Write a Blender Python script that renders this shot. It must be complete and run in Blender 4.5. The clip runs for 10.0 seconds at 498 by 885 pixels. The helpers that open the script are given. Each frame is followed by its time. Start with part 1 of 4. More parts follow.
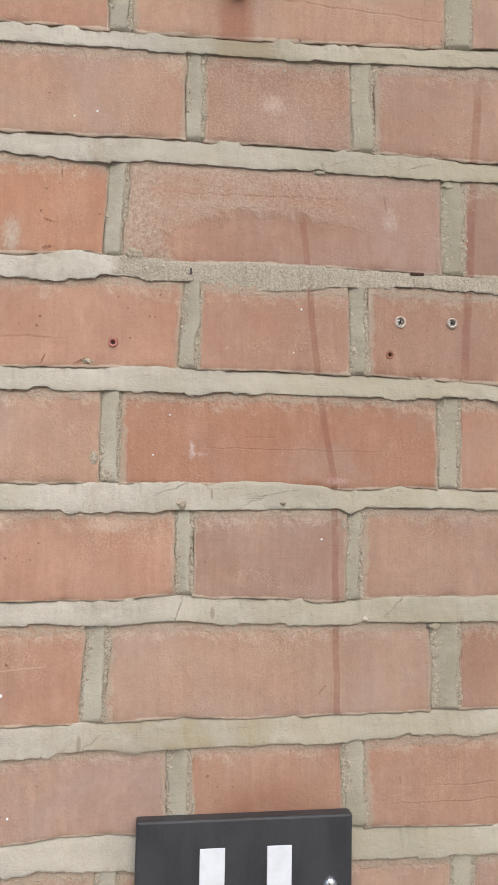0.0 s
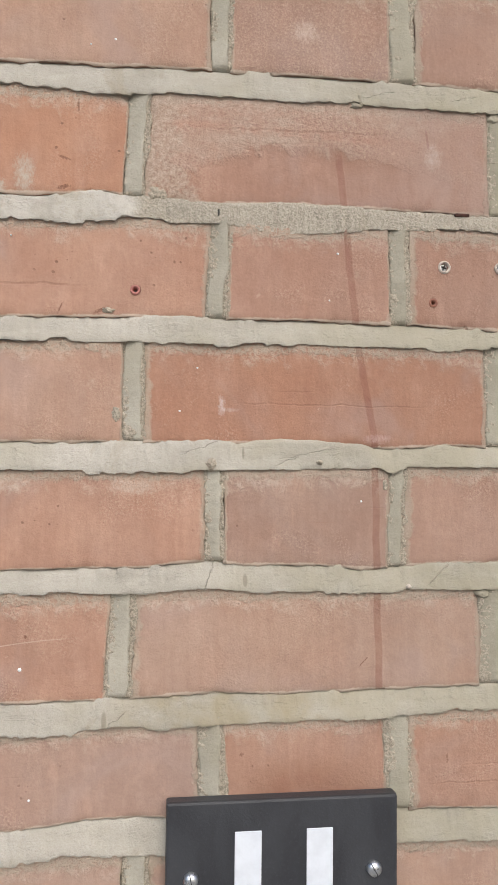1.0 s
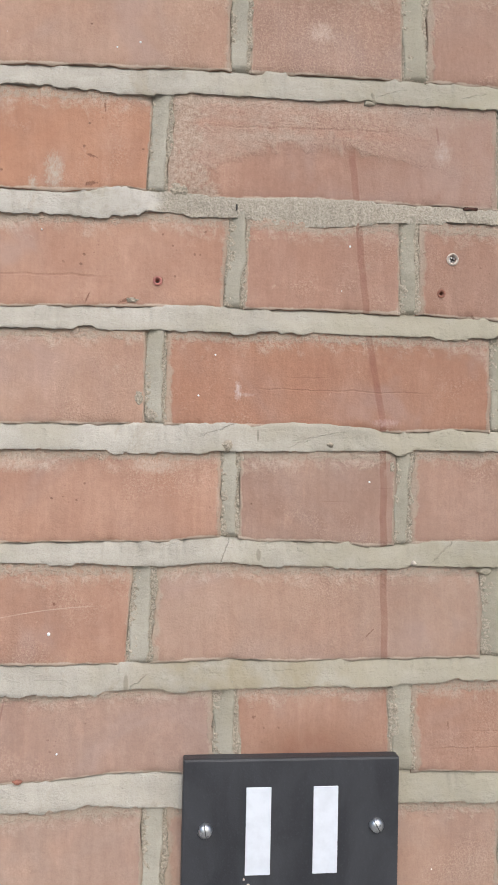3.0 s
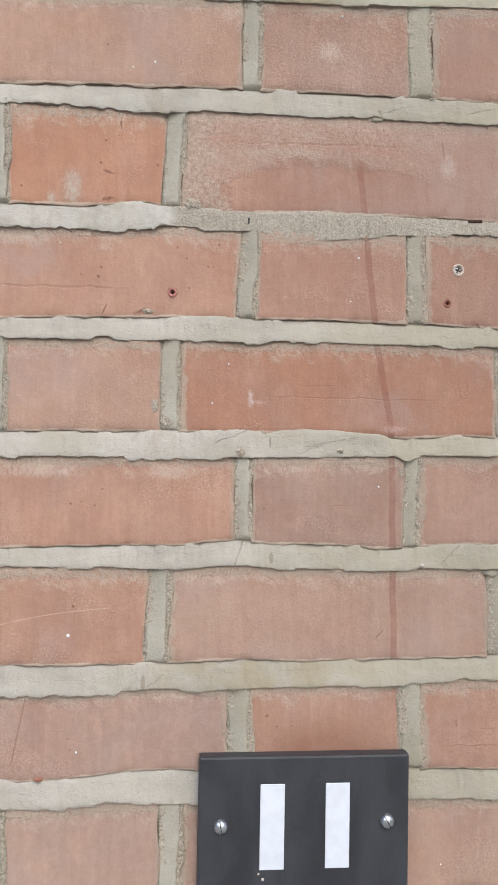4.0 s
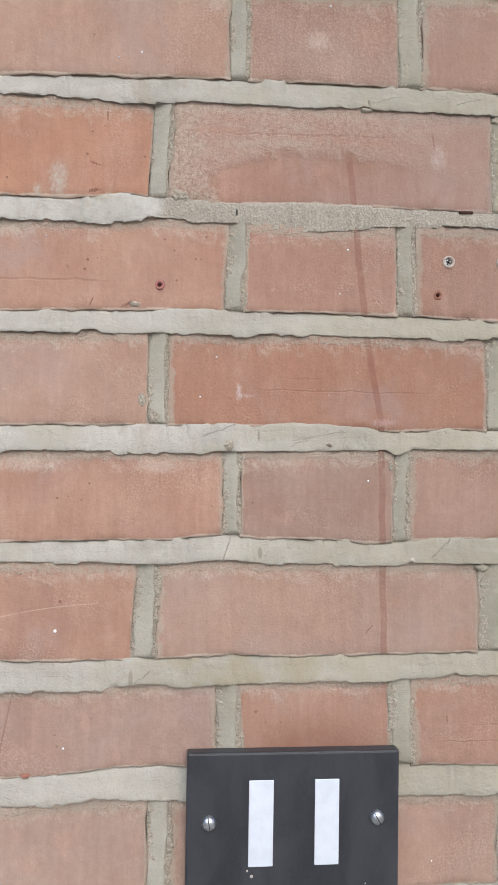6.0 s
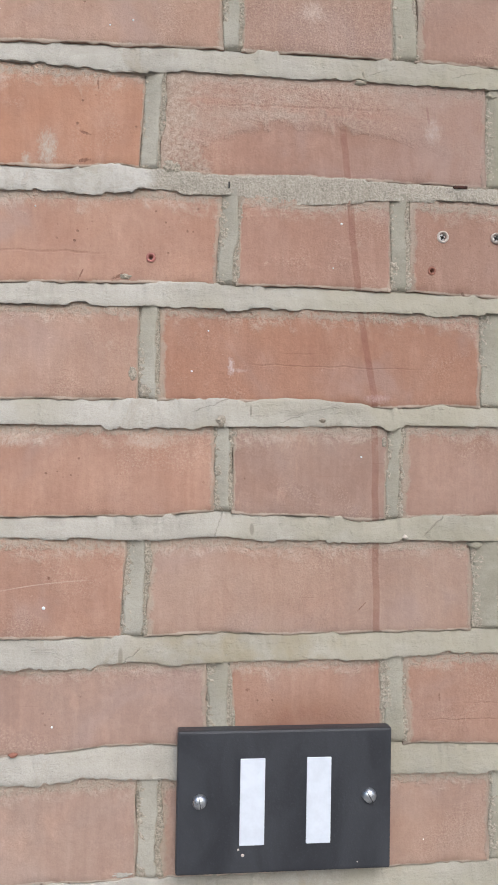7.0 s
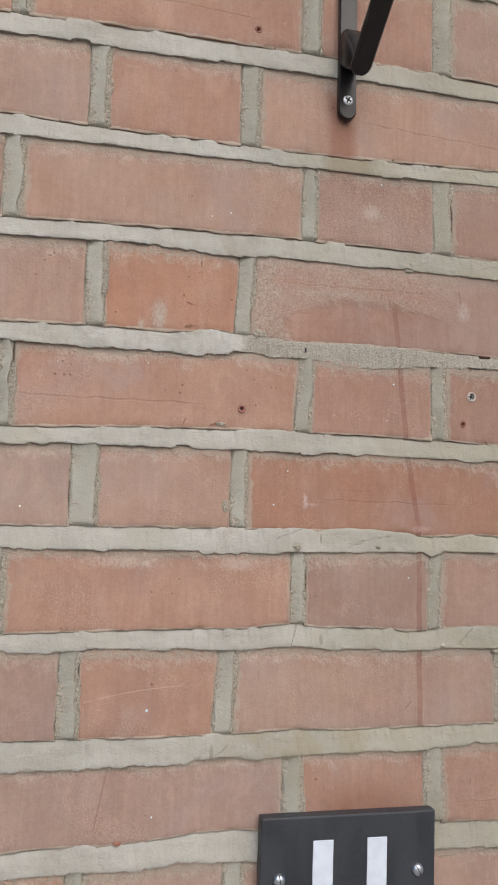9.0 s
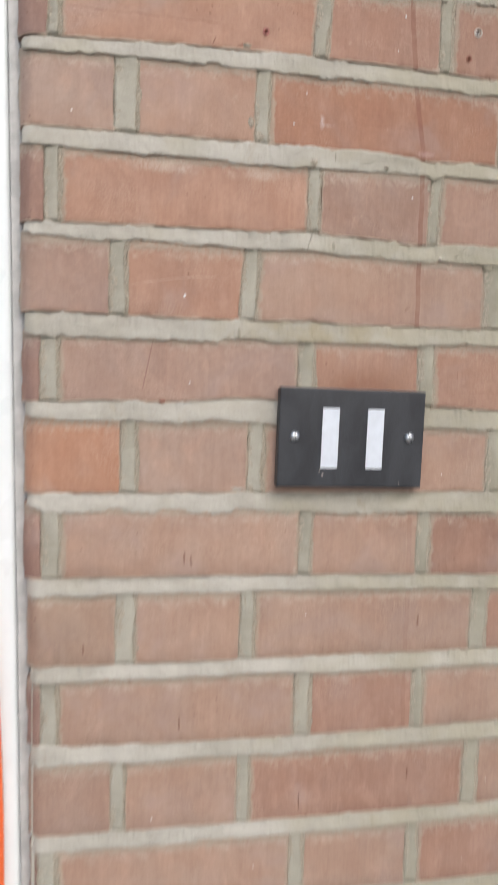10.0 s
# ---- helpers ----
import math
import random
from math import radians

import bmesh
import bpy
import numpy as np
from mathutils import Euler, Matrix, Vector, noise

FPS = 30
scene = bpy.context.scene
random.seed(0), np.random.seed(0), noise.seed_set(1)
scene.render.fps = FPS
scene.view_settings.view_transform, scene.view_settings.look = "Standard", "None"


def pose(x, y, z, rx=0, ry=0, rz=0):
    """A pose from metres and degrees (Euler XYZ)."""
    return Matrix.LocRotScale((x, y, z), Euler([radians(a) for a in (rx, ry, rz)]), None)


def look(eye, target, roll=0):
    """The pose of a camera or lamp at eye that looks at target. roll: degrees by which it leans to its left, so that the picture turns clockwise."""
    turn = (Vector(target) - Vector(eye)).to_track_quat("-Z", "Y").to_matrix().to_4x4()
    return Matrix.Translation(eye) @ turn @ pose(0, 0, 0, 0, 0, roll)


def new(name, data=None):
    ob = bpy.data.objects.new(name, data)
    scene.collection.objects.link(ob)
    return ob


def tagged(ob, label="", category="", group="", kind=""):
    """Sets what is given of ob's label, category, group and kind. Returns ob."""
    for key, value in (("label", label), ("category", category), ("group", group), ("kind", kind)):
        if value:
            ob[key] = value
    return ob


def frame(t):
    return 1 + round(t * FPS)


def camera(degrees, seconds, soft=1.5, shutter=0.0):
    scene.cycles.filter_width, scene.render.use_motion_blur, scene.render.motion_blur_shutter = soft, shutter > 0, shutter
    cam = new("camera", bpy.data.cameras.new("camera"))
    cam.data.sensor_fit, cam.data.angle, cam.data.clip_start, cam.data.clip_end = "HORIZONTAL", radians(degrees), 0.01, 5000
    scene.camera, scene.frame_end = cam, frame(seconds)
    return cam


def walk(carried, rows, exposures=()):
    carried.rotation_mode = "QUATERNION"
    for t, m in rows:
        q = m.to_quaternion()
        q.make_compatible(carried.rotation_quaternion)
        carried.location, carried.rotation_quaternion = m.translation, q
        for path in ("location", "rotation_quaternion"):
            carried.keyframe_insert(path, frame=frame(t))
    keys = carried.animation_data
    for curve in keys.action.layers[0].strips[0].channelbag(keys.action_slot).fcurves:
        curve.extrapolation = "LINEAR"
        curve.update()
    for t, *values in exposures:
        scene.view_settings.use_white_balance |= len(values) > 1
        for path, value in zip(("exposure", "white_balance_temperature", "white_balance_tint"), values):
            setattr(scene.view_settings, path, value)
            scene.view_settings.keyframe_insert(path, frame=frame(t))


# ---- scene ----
cam = camera(35.31, 10.0, soft=1.55, shutter=0.25)
# seconds, place in metres, turn in degrees
ROWS = [
    (0, 0.0156, -0.5041, 1.5020, 93.92, -0.31, -8.27),
    (0.5, 0.0057, -0.4859, 1.4955, 93.35, 0.03, -8.60),
    (1, 0.0053, -0.4647, 1.4860, 92.87, 0.08, -7.69),
    (1.5, -0.0095, -0.5077, 1.4989, 93.20, -0.88, -9.61),
    (2, 0.0022, -0.4450, 1.4988, 91.42, -1.25, -5.64),
    (2.2, 0.0064, -0.4521, 1.4942, 91.11, -1.14, -5.05),
    (3.3, 0.0097, -0.5035, 1.4845, 91.82, -0.27, -6.02),
    (3.5, 0.0031, -0.5063, 1.4860, 91.90, -0.27, -6.17),
    (4, 0.0019, -0.5084, 1.4851, 91.97, -0.31, -5.49),
    (4.5, -0.0015, -0.5006, 1.4827, 91.57, -0.26, -4.90),
    (5, 0.0041, -0.4981, 1.4797, 91.88, -0.23, -4.94),
    (5.5, 0.0026, -0.4997, 1.4815, 92.13, -0.23, -5.58),
    (5.7, 0.0126, -0.5048, 1.4827, 92.03, -0.14, -5.04),
    (6.8, 0.0026, -0.5014, 1.4793, 91.46, -0.44, -6.92),
    (7, 0.0078, -0.4978, 1.4696, 91.52, -0.33, -6.39),
    (7.5, -0.0072, -0.4944, 1.4915, 92.15, -0.24, -5.72),
    (8, -0.0232, -0.4993, 1.5116, 94.28, -0.45, -6.66),
    (8.5, -0.0583, -0.5313, 1.5204, 95.49, -0.90, -9.76),
    (9, -0.1293, -0.5737, 1.5160, 95.67, -1.36, -13.43),
    (9.5, -0.1626, -0.6062, 1.4460, 94.53, -2.04, -17.81),
    (9.7, -0.1544, -0.5964, 1.3947, 90.75, -2.04, -16.00),
    (9.9, -0.1490, -0.6360, 1.3434, 86.28, -1.76, -13.26),
    (10, -0.1474, -0.6671, 1.3193, 84.61, -1.62, -11.92),
]
EXPOSURE = ((0.0, 0.62, 6250, 10), (0.5, 0.50, 6230, 10), (1.0, 0.62, 6200, 10), (1.5, 0.62, 5950, 10), (2.0, 0.64, 6080, 10), (4.5, 0.64, 5850, 10), (7.0, 0.60, 5800, 10), (7.5, 0.64, 5850, 10), (8.0, 0.56, 5920, 10), (8.5, 0.56, 5900, 10), (9.0, 0.36, 5930, 10), (9.5, 0.28, 6350, 10), (10.0, 0.52, 6050, 10))
walk(cam, [(t, pose(x, y, z, rx, ry, rz)) for t, x, y, z, rx, ry, rz in ROWS], EXPOSURE)

# ---- light: an overcast day, the sky in front of the wall ----
world = bpy.data.worlds.new("overcast_sky")
scene.world = world
world.use_nodes = True
sky = world.node_tree.nodes.new("ShaderNodeTexSky")
sky.sky_type, sky.sun_disc = "NISHITA", False
sky.sun_elevation, sky.sun_rotation = radians(45), radians(165)
sky.air_density, sky.dust_density, sky.ozone_density = 1.0, 6.0, 1.0
world.node_tree.links.new(sky.outputs[0], world.node_tree.nodes["Background"].inputs["Color"])
world.node_tree.nodes["Background"].inputs["Strength"].default_value = 0.10
sun_data = bpy.data.lights.new("sun", "SUN")
sun_data.energy, sun_data.angle, sun_data.color = 1.1, radians(60), (1.0, 0.95, 0.87)
sun = new("sun", sun_data)
sun.matrix_world = look((-0.8, -3.0, 4.4), (0, 0, 1.4))

# ---- helpers of this scene ----
MM = 0.001


def rough(x, y=0.0, z=0.0, octaves=3):
    return noise.fractal(Vector((x, y, z)), 0.9, 2.1, octaves)


def part(name, bm, material, parent=None, label=""):
    """One mesh object from a bmesh, under its thing or part."""
    me = bpy.data.meshes.new(name)
    bm.to_mesh(me)
    bm.free()
    me.materials.append(material)
    ob = new(name, me)
    if parent:
        ob.parent = parent
    if label:
        ob["label"] = label
    return ob


def smooth(ob):
    for p in ob.data.polygons:
        p.use_smooth = True
    return ob


def thing(name, label, category, kind="", group=""):
    return tagged(new(name), label, category, group, kind)


def box(bm, x0, x1, y0, y1, z0, z1, bevel=0.0, segments=2):
    made = bmesh.ops.create_cube(bm, size=1.0)["verts"]
    for v in made:
        v.co = Vector(((x0 + x1) / 2 + v.co.x * (x1 - x0), (y0 + y1) / 2 + v.co.y * (y1 - y0), (z0 + z1) / 2 + v.co.z * (z1 - z0)))
    if bevel:
        edges = list({e for v in made for e in v.link_edges})
        bmesh.ops.bevel(bm, geom=edges, offset=bevel, segments=segments, affect="EDGES", profile=0.6)
    return bm


def lathe(bm, profile, steps=24):
    """Turns (radius, height) pairs round the y axis; height is how far it stands out from the wall."""
    rings = []
    for r, h in profile:
        if r < 1e-7:
            rings.append([bm.verts.new((0, -h, 0))])
        else:
            rings.append([bm.verts.new((r * math.cos(2 * math.pi * i / steps), -h, r * math.sin(2 * math.pi * i / steps))) for i in range(steps)])
    for a, b in zip(rings, rings[1:]):
        for i in range(steps):
            j = (i + 1) % steps
            loop = [a[i % len(a)], a[j % len(a)], b[j % len(b)], b[i % len(b)]]
            loop = [v for n, v in enumerate(loop) if v not in loop[:n]]
            if len(loop) > 2:
                bm.faces.new(loop)
    bmesh.ops.recalc_face_normals(bm, faces=bm.faces[:])
    return bm


# ---- materials ----
class Mat:
    """A small wrapper to write node materials in short lines."""

    def __init__(self, name):
        self.m = bpy.data.materials.new(name)
        self.m.use_nodes = True
        self.t = self.m.node_tree
        self.bsdf = self.t.nodes["Principled BSDF"]

    def node(self, kind, **values):
        n = self.t.nodes.new("ShaderNode" + kind)
        for key, value in values.items():
            setattr(n, key, value)
        return n

    def put(self, socket, value):
        if hasattr(value, "is_output"):
            self.t.links.new(value, socket)
        else:
            socket.default_value = value

    def math(self, op, a, b=0.0, c=0.0, clamp=False):
        n = self.node("Math", operation=op, use_clamp=clamp)
        for s, value in zip(n.inputs, (a, b, c)):
            self.put(s, value)
        return n.outputs[0]

    def place(self):
        return self.node("NewGeometry").outputs["Position"]

    def stretch(self, vector, scale):
        n = self.node("Mapping")
        self.put(n.inputs["Vector"], vector)
        n.inputs["Scale"].default_value = scale
        return n.outputs[0]

    def noise(self, vector, scale, detail=3.0, roughness=0.55, distortion=0.0, w=None):
        n = self.node("TexNoise", noise_dimensions="4D" if w is not None else "3D")
        self.put(n.inputs["Vector"], vector)
        n.inputs["Scale"].default_value, n.inputs["Detail"].default_value = scale, detail
        n.inputs["Roughness"].default_value, n.inputs["Distortion"].default_value = roughness, distortion
        if w is not None:
            self.put(n.inputs["W"], w)
        return n.outputs[0]

    def specks(self, vector, scale, radius):
        """1 inside round grains of that radius, as a share of their spacing; also a random value a grain."""
        n = self.node("TexVoronoi", feature="F1")
        self.put(n.inputs["Vector"], vector)
        n.inputs["Scale"].default_value = scale
        return self.span(n.outputs["Distance"], radius, radius * 0.6), n.outputs["Color"]

    def span(self, value, low, high, out0=0.0, out1=1.0):
        n = self.node("MapRange", interpolation_type="SMOOTHSTEP")
        flip = low > high
        self.put(n.inputs[0], value)
        n.inputs[1].default_value, n.inputs[2].default_value = (high, low) if flip else (low, high)
        n.inputs[3].default_value, n.inputs[4].default_value = (out1, out0) if flip else (out0, out1)
        return n.outputs[0]

    def mix(self, factor, a, b, blend="MIX"):
        n = self.node("Mix", data_type="RGBA", blend_type=blend)
        self.put(n.inputs[0], factor)
        for s, value in ((n.inputs[6], a), (n.inputs[7], b)):
            self.put(s, (*value, 1.0) if isinstance(value, tuple) and len(value) == 3 else value)
        return n.outputs[2]

    def bump(self, height, distance, strength=1.0, below=None):
        n = self.node("Bump")
        n.inputs["Strength"].default_value, n.inputs["Distance"].default_value = strength, distance
        self.put(n.inputs["Height"], height)
        if below is not None:
            self.put(n.inputs["Normal"], below)
        return n.outputs[0]

    def done(self, colour, roughness=0.8, normal=None, metal=0.0, specular=0.35):
        self.put(self.bsdf.inputs["Base Color"], (*colour, 1.0) if isinstance(colour, tuple) else colour)
        self.put(self.bsdf.inputs["Roughness"], roughness)
        self.bsdf.inputs["Metallic"].default_value = metal
        self.bsdf.inputs["Specular IOR Level"].default_value = specular
        if normal is not None:
            self.put(self.bsdf.inputs["Normal"], normal)
        return self.m


def brick_material():
    m = Mat("fired_clay_brick")
    p = m.place()
    info = m.node("ObjectInfo")
    rnd = m.math("MULTIPLY", info.outputs["Random"], 40.0)
    sep = m.node("SeparateXYZ")
    m.put(sep.inputs[0], p)
    x, z = sep.outputs["X"], sep.outputs["Z"]
    uv = m.node("SeparateXYZ")
    m.put(uv.inputs[0], m.node("UVMap", uv_map="face").outputs[0])
    u, v = uv.outputs["X"], uv.outputs["Y"]
    # clay: clouds of paler and darker firing, then a fine grain
    clouds = m.noise(p, 22.0, 4.0, 0.6, 0.4, w=rnd)
    tone = m.mix(m.span(clouds, 0.32, 0.68), m.mix(1.0, info.outputs["Color"], (0.89, 0.845, 0.835), "MULTIPLY"), info.outputs["Color"])
    smears = m.noise(m.stretch(p, (1.0, 1.0, 0.5)), 48.0, 4.0, 0.6, 0.8, w=rnd)
    tone = m.mix(m.span(smears, 0.46, 0.76, 0.0, 0.32), tone, (0.52, 0.36, 0.285))
    grain = m.noise(p, 900.0, 3.0, 0.7)
    tone = m.mix(0.28, tone, m.mix(m.span(grain, 0.2, 0.8), (0.74, 0.72, 0.71), (1.06, 1.06, 1.06)), "MULTIPLY")
    mottle = m.noise(p, 240.0, 4.0, 0.65, 0.3, w=rnd)
    tone = m.mix(0.45, tone, m.mix(m.span(mottle, 0.3, 0.7), (0.87, 0.85, 0.85), (1.06, 1.06, 1.06)), "MULTIPLY")
    brushed = m.noise(m.stretch(p, (1.0, 1.0, 0.10)), 210.0, 4.0, 0.65, 0.3, w=rnd)
    tone = m.mix(0.5, tone, m.mix(m.span(brushed, 0.3, 0.7), (0.87, 0.84, 0.83), (1.04, 1.04, 1.04)), "MULTIPLY")
    hue = m.noise(p, 16.0, 3.0, 0.6, 0.8, w=m.math("ADD", rnd, 7.0))
    tone = m.mix(m.span(hue, 0.35, 0.65, 0.0, 0.8), tone, m.mix(1.0, tone, (1.03, 0.968, 0.915), "MULTIPLY"))
    tone = m.mix(m.span(hue, 0.46, 0.30, 0.0, 0.45), tone, (0.345, 0.252, 0.220))
    # sand-faced zones: loose grit that stands on the face in patches
    sandy = m.noise(p, 640.0, 3.0, 0.75)
    zone = m.span(m.noise(p, 17.0, 3.0, 0.6, 0.5, w=m.math("ADD", rnd, 3.0)), 0.50, 0.64)
    grainy = m.math("MULTIPLY", m.math("LESS_THAN", m.math("ABSOLUTE", m.math("SUBTRACT", x, 0.108)), 0.052), m.math("LESS_THAN", m.math("ABSOLUTE", m.math("SUBTRACT", z, 1.768)), 0.034))
    zone = m.math("MAXIMUM", zone, grainy)
    tone = m.mix(m.math("MULTIPLY", zone, m.span(sandy, 0.48, 0.66, 0.0, 0.30)), tone, (0.56, 0.43, 0.34))
    tone = m.mix(m.math("MULTIPLY", zone, m.span(sandy, 0.46, 0.30, 0.0, 0.16)), tone, (0.24, 0.13, 0.095))
    # lime and cement haze that the pointing left along the upper edge and the ends
    ragged = m.noise(p, 90.0, 5.0, 0.65, 0.6, w=rnd)
    crumbs = m.span(m.noise(p, 380.0, 3.0, 0.75, 0.4), 0.36, 0.58, 0.25, 1.0)
    top = m.math("ADD", m.span(v, 0.55, 0.96), m.math("MULTIPLY", m.math("SUBTRACT", ragged, 0.5), 2.4))
    haze = m.span(top, 0.45, 1.15, 0.0, 0.62)
    ends = m.math("ABSOLUTE", m.math("SUBTRACT", u, 0.5))
    side = m.math("ADD", m.span(ends, 0.44, 0.505), m.math("MULTIPLY", m.math("SUBTRACT", ragged, 0.5), 1.6))
    haze = m.math("MULTIPLY", m.math("MAXIMUM", haze, m.span(side, 0.7, 1.15, 0.0, 0.6)), crumbs)
    tone = m.mix(haze, tone, (0.49, 0.41, 0.335))
    left = m.math("ADD", m.span(u, 0.055, -0.005), m.math("MULTIPLY", m.math("SUBTRACT", ragged, 0.5), 1.5))
    left = m.span(left, 0.45, 0.75, 0.0, 0.75)
    haze = m.math("MAXIMUM", haze, left)
    right = m.math("ADD", m.span(u, 0.962, 1.006), m.math("MULTIPLY", m.math("SUBTRACT", m.noise(p, 120.0, 5.0, 0.7, 0.5, w=rnd), 0.5), 1.5))
    right = m.span(right, 0.5, 0.8, 0.0, 0.7)
    haze = m.math("MAXIMUM", haze, right)
    tone = m.mix(right, tone, (0.34, 0.285, 0.225))
    tone = m.mix(left, tone, (0.37, 0.315, 0.25))
    crown = m.math("ADD", m.span(v, 0.76, 0.945), m.math("MULTIPLY", m.math("SUBTRACT", m.noise(p, 150.0, 5.0, 0.7, 0.5, w=rnd), 0.5), 1.5))
    crown = m.math("MULTIPLY", m.span(crown, 0.45, 0.80, 0.0, 0.9), crumbs)
    haze = m.math("MAXIMUM", haze, crown)
    tone = m.mix(crown, tone, (0.37, 0.315, 0.25))
    foot = m.math("ADD", m.span(v, 0.06, 0.0), m.math("MULTIPLY", m.math("SUBTRACT", ragged, 0.5), 1.6))
    tone = m.mix(m.span(foot, 0.5, 0.85, 0.0, 0.8), tone, (0.52, 0.44, 0.36))
    # loose patches of cement on a few bricks
    patches = m.noise(p, 26.0, 6.0, 0.7, 0.3, w=rnd)
    tone = m.mix(m.span(patches, 0.64, 0.74, 0.0, 0.55), tone, (0.44, 0.36, 0.28))
    # the weathered stretcher beside the sandy repair: a gritty skim over its upper half and left end
    inside = m.math("MULTIPLY", m.math("GREATER_THAN", z, 1.655), m.math("LESS_THAN", z, 1.724))
    inside = m.math("MULTIPLY", inside, m.math("MULTIPLY", m.math("GREATER_THAN", x, 0.0), m.math("LESS_THAN", x, 0.226)))
    arch = m.math("MULTIPLY_ADD", m.math("POWER", m.math("SUBTRACT", x, 0.1), 2.0), m.span(x, 0.10, 0.14, -3.6, -1.5), 1.6885)
    fray = m.math("MULTIPLY", m.math("SUBTRACT", m.noise(p, 55.0, 6.0, 0.75, 0.8), 0.5), 0.034)
    over = m.math("ADD", m.math("SUBTRACT", z, arch), fray)
    skim = m.math("MULTIPLY", m.span(over, -0.002, 0.006), m.span(x, 0.20, 0.12, 0.25, 1.0))
    grit = m.noise(p, 360.0, 4.0, 0.78, 0.3)
    film = m.mix(m.span(grit, 0.32, 0.66), (0.31, 0.205, 0.165), (0.47, 0.355, 0.285))
    film = m.mix(m.span(m.noise(m.stretch(p, (0.5, 1.0, 1.6)), 36.0, 4.0, 0.65), 0.42, 0.62, 0.0, 0.75), film, m.mix(m.span(grit, 0.3, 0.7), (0.36, 0.31, 0.255), (0.52, 0.45, 0.37)))
    streak = m.math("ABSOLUTE", m.math("SUBTRACT", z, m.math("MULTIPLY_ADD", x, -0.035, 1.7035)))
    film = m.mix(m.math("MULTIPLY", m.span(streak, 0.0045, 0.0008), m.span(ragged, 0.4, 0.65, 0.0, 0.6)), film, (0.42, 0.245, 0.185))
    tone = m.mix(m.math("MULTIPLY", m.math("MULTIPLY", skim, inside), m.span(smears, 0.3, 0.7, 0.75, 0.35)), tone, film)
    edge2 = m.math("ADD", m.math("ADD", x, m.math("MULTIPLY", m.math("MAXIMUM", m.math("SUBTRACT", 1.675, z), 0.0), -0.55)), m.math("MULTIPLY", fray, 1.3))
    heel = m.math("MULTIPLY", m.span(edge2, 0.030, 0.022), inside)
    tone = m.mix(m.math("MULTIPLY", heel, m.span(grit, 0.34, 0.52, 0.2, 0.8)), tone, m.mix(m.span(grit, 0.35, 0.7), (0.30, 0.23, 0.18), (0.49, 0.40, 0.325)))
    dusk = m.math("MULTIPLY", m.span(x, 0.13, 0.19), inside)
    tone = m.mix(m.math("MULTIPLY", dusk, m.span(smears, 0.35, 0.65, 0.2, 0.65)), tone, (0.35, 0.25, 0.21))
    skim = m.math("MAXIMUM", m.math("MULTIPLY", skim, inside), heel)
    # light falling off to the right, put into the clay's colour in uneven strength
    tone = m.mix(m.math("MULTIPLY", m.span(x, 0.0, 0.24, 0.0, 0.6), m.span(m.noise(p, 9.0, 3.0, 0.6), 0.3, 0.7, 0.6, 1.0)), tone, m.mix(1.0, tone, (0.80, 0.81, 0.82), "MULTIPLY"))
    # the drip marks: narrow darker runs down the wall
    wob = m.math("MULTIPLY", m.math("SUBTRACT", m.noise(m.stretch(p, (0.0, 0.0, 1.0)), 24.0, 2.0), 0.5), 0.004)
    run = m.math("MULTIPLY_ADD", m.math("MAXIMUM", m.math("SUBTRACT", 1.69, z), 0.0), 0.092, 0.1245)
    run = m.math("MULTIPLY_ADD", m.math("MAXIMUM", m.math("SUBTRACT", 1.585, z), 0.0), 0.058, run)
    run = m.math("MULTIPLY_ADD", m.math("MAXIMUM", m.math("SUBTRACT", 1.508, z), 0.0), -0.138, run)
    run = m.math("ABSOLUTE", m.math("SUBTRACT", m.math("SUBTRACT", x, run), wob))
    run = m.math("MULTIPLY", m.span(run, 0.0026, 0.0017), m.math("MULTIPLY", m.math("MULTIPLY", m.span(z, 1.700, 1.68), m.span(z, 0.93, 0.98)), m.span(z, 1.335, 1.36, 0.3, 1.0)))
    run2 = m.math("MULTIPLY_ADD", m.math("SUBTRACT", z, 1.60), 0.060, 0.2385)
    run2 = m.math("ABSOLUTE", m.math("SUBTRACT", m.math("SUBTRACT", x, run2), wob))
    run2 = m.math("MULTIPLY", m.span(run2, 0.0040, 0.0018), m.math("MULTIPLY", m.span(z, 1.80, 1.77), m.span(z, 1.57, 1.60)))
    tone = m.mix(m.math("MULTIPLY", m.math("MAXIMUM", run, run2), m.span(ragged, 0.25, 0.7, 0.62, 0.34)), tone, (0.19, 0.082, 0.058))
    # rust below the bracket's screw and a dark red-brown patch above the sign
    rust = m.math("MULTIPLY", m.span(m.math("ABSOLUTE", m.math("SUBTRACT", x, 0.078)), 0.016, 0.005), m.math("MULTIPLY", m.span(z, 1.865, 1.85), m.span(z, 1.775, 1.81)))
    tone = m.mix(m.math("MULTIPLY", rust, 0.6), tone, (0.24, 0.098, 0.062))
    dark_patch = m.math("MULTIPLY", m.span(m.math("ABSOLUTE", m.math("SUBTRACT", x, 0.102)), 0.05, 0.01), m.math("MULTIPLY", m.span(z, 1.330, 1.306), m.span(z, 1.26, 1.28)))
    tone = m.mix(m.math("MULTIPLY", dark_patch, 0.5), tone, (0.20, 0.085, 0.045))
    rub = m.noise(m.stretch(p, (1.0, 1.0, 0.6)), 520.0, 5.0, 0.75, 0.6)
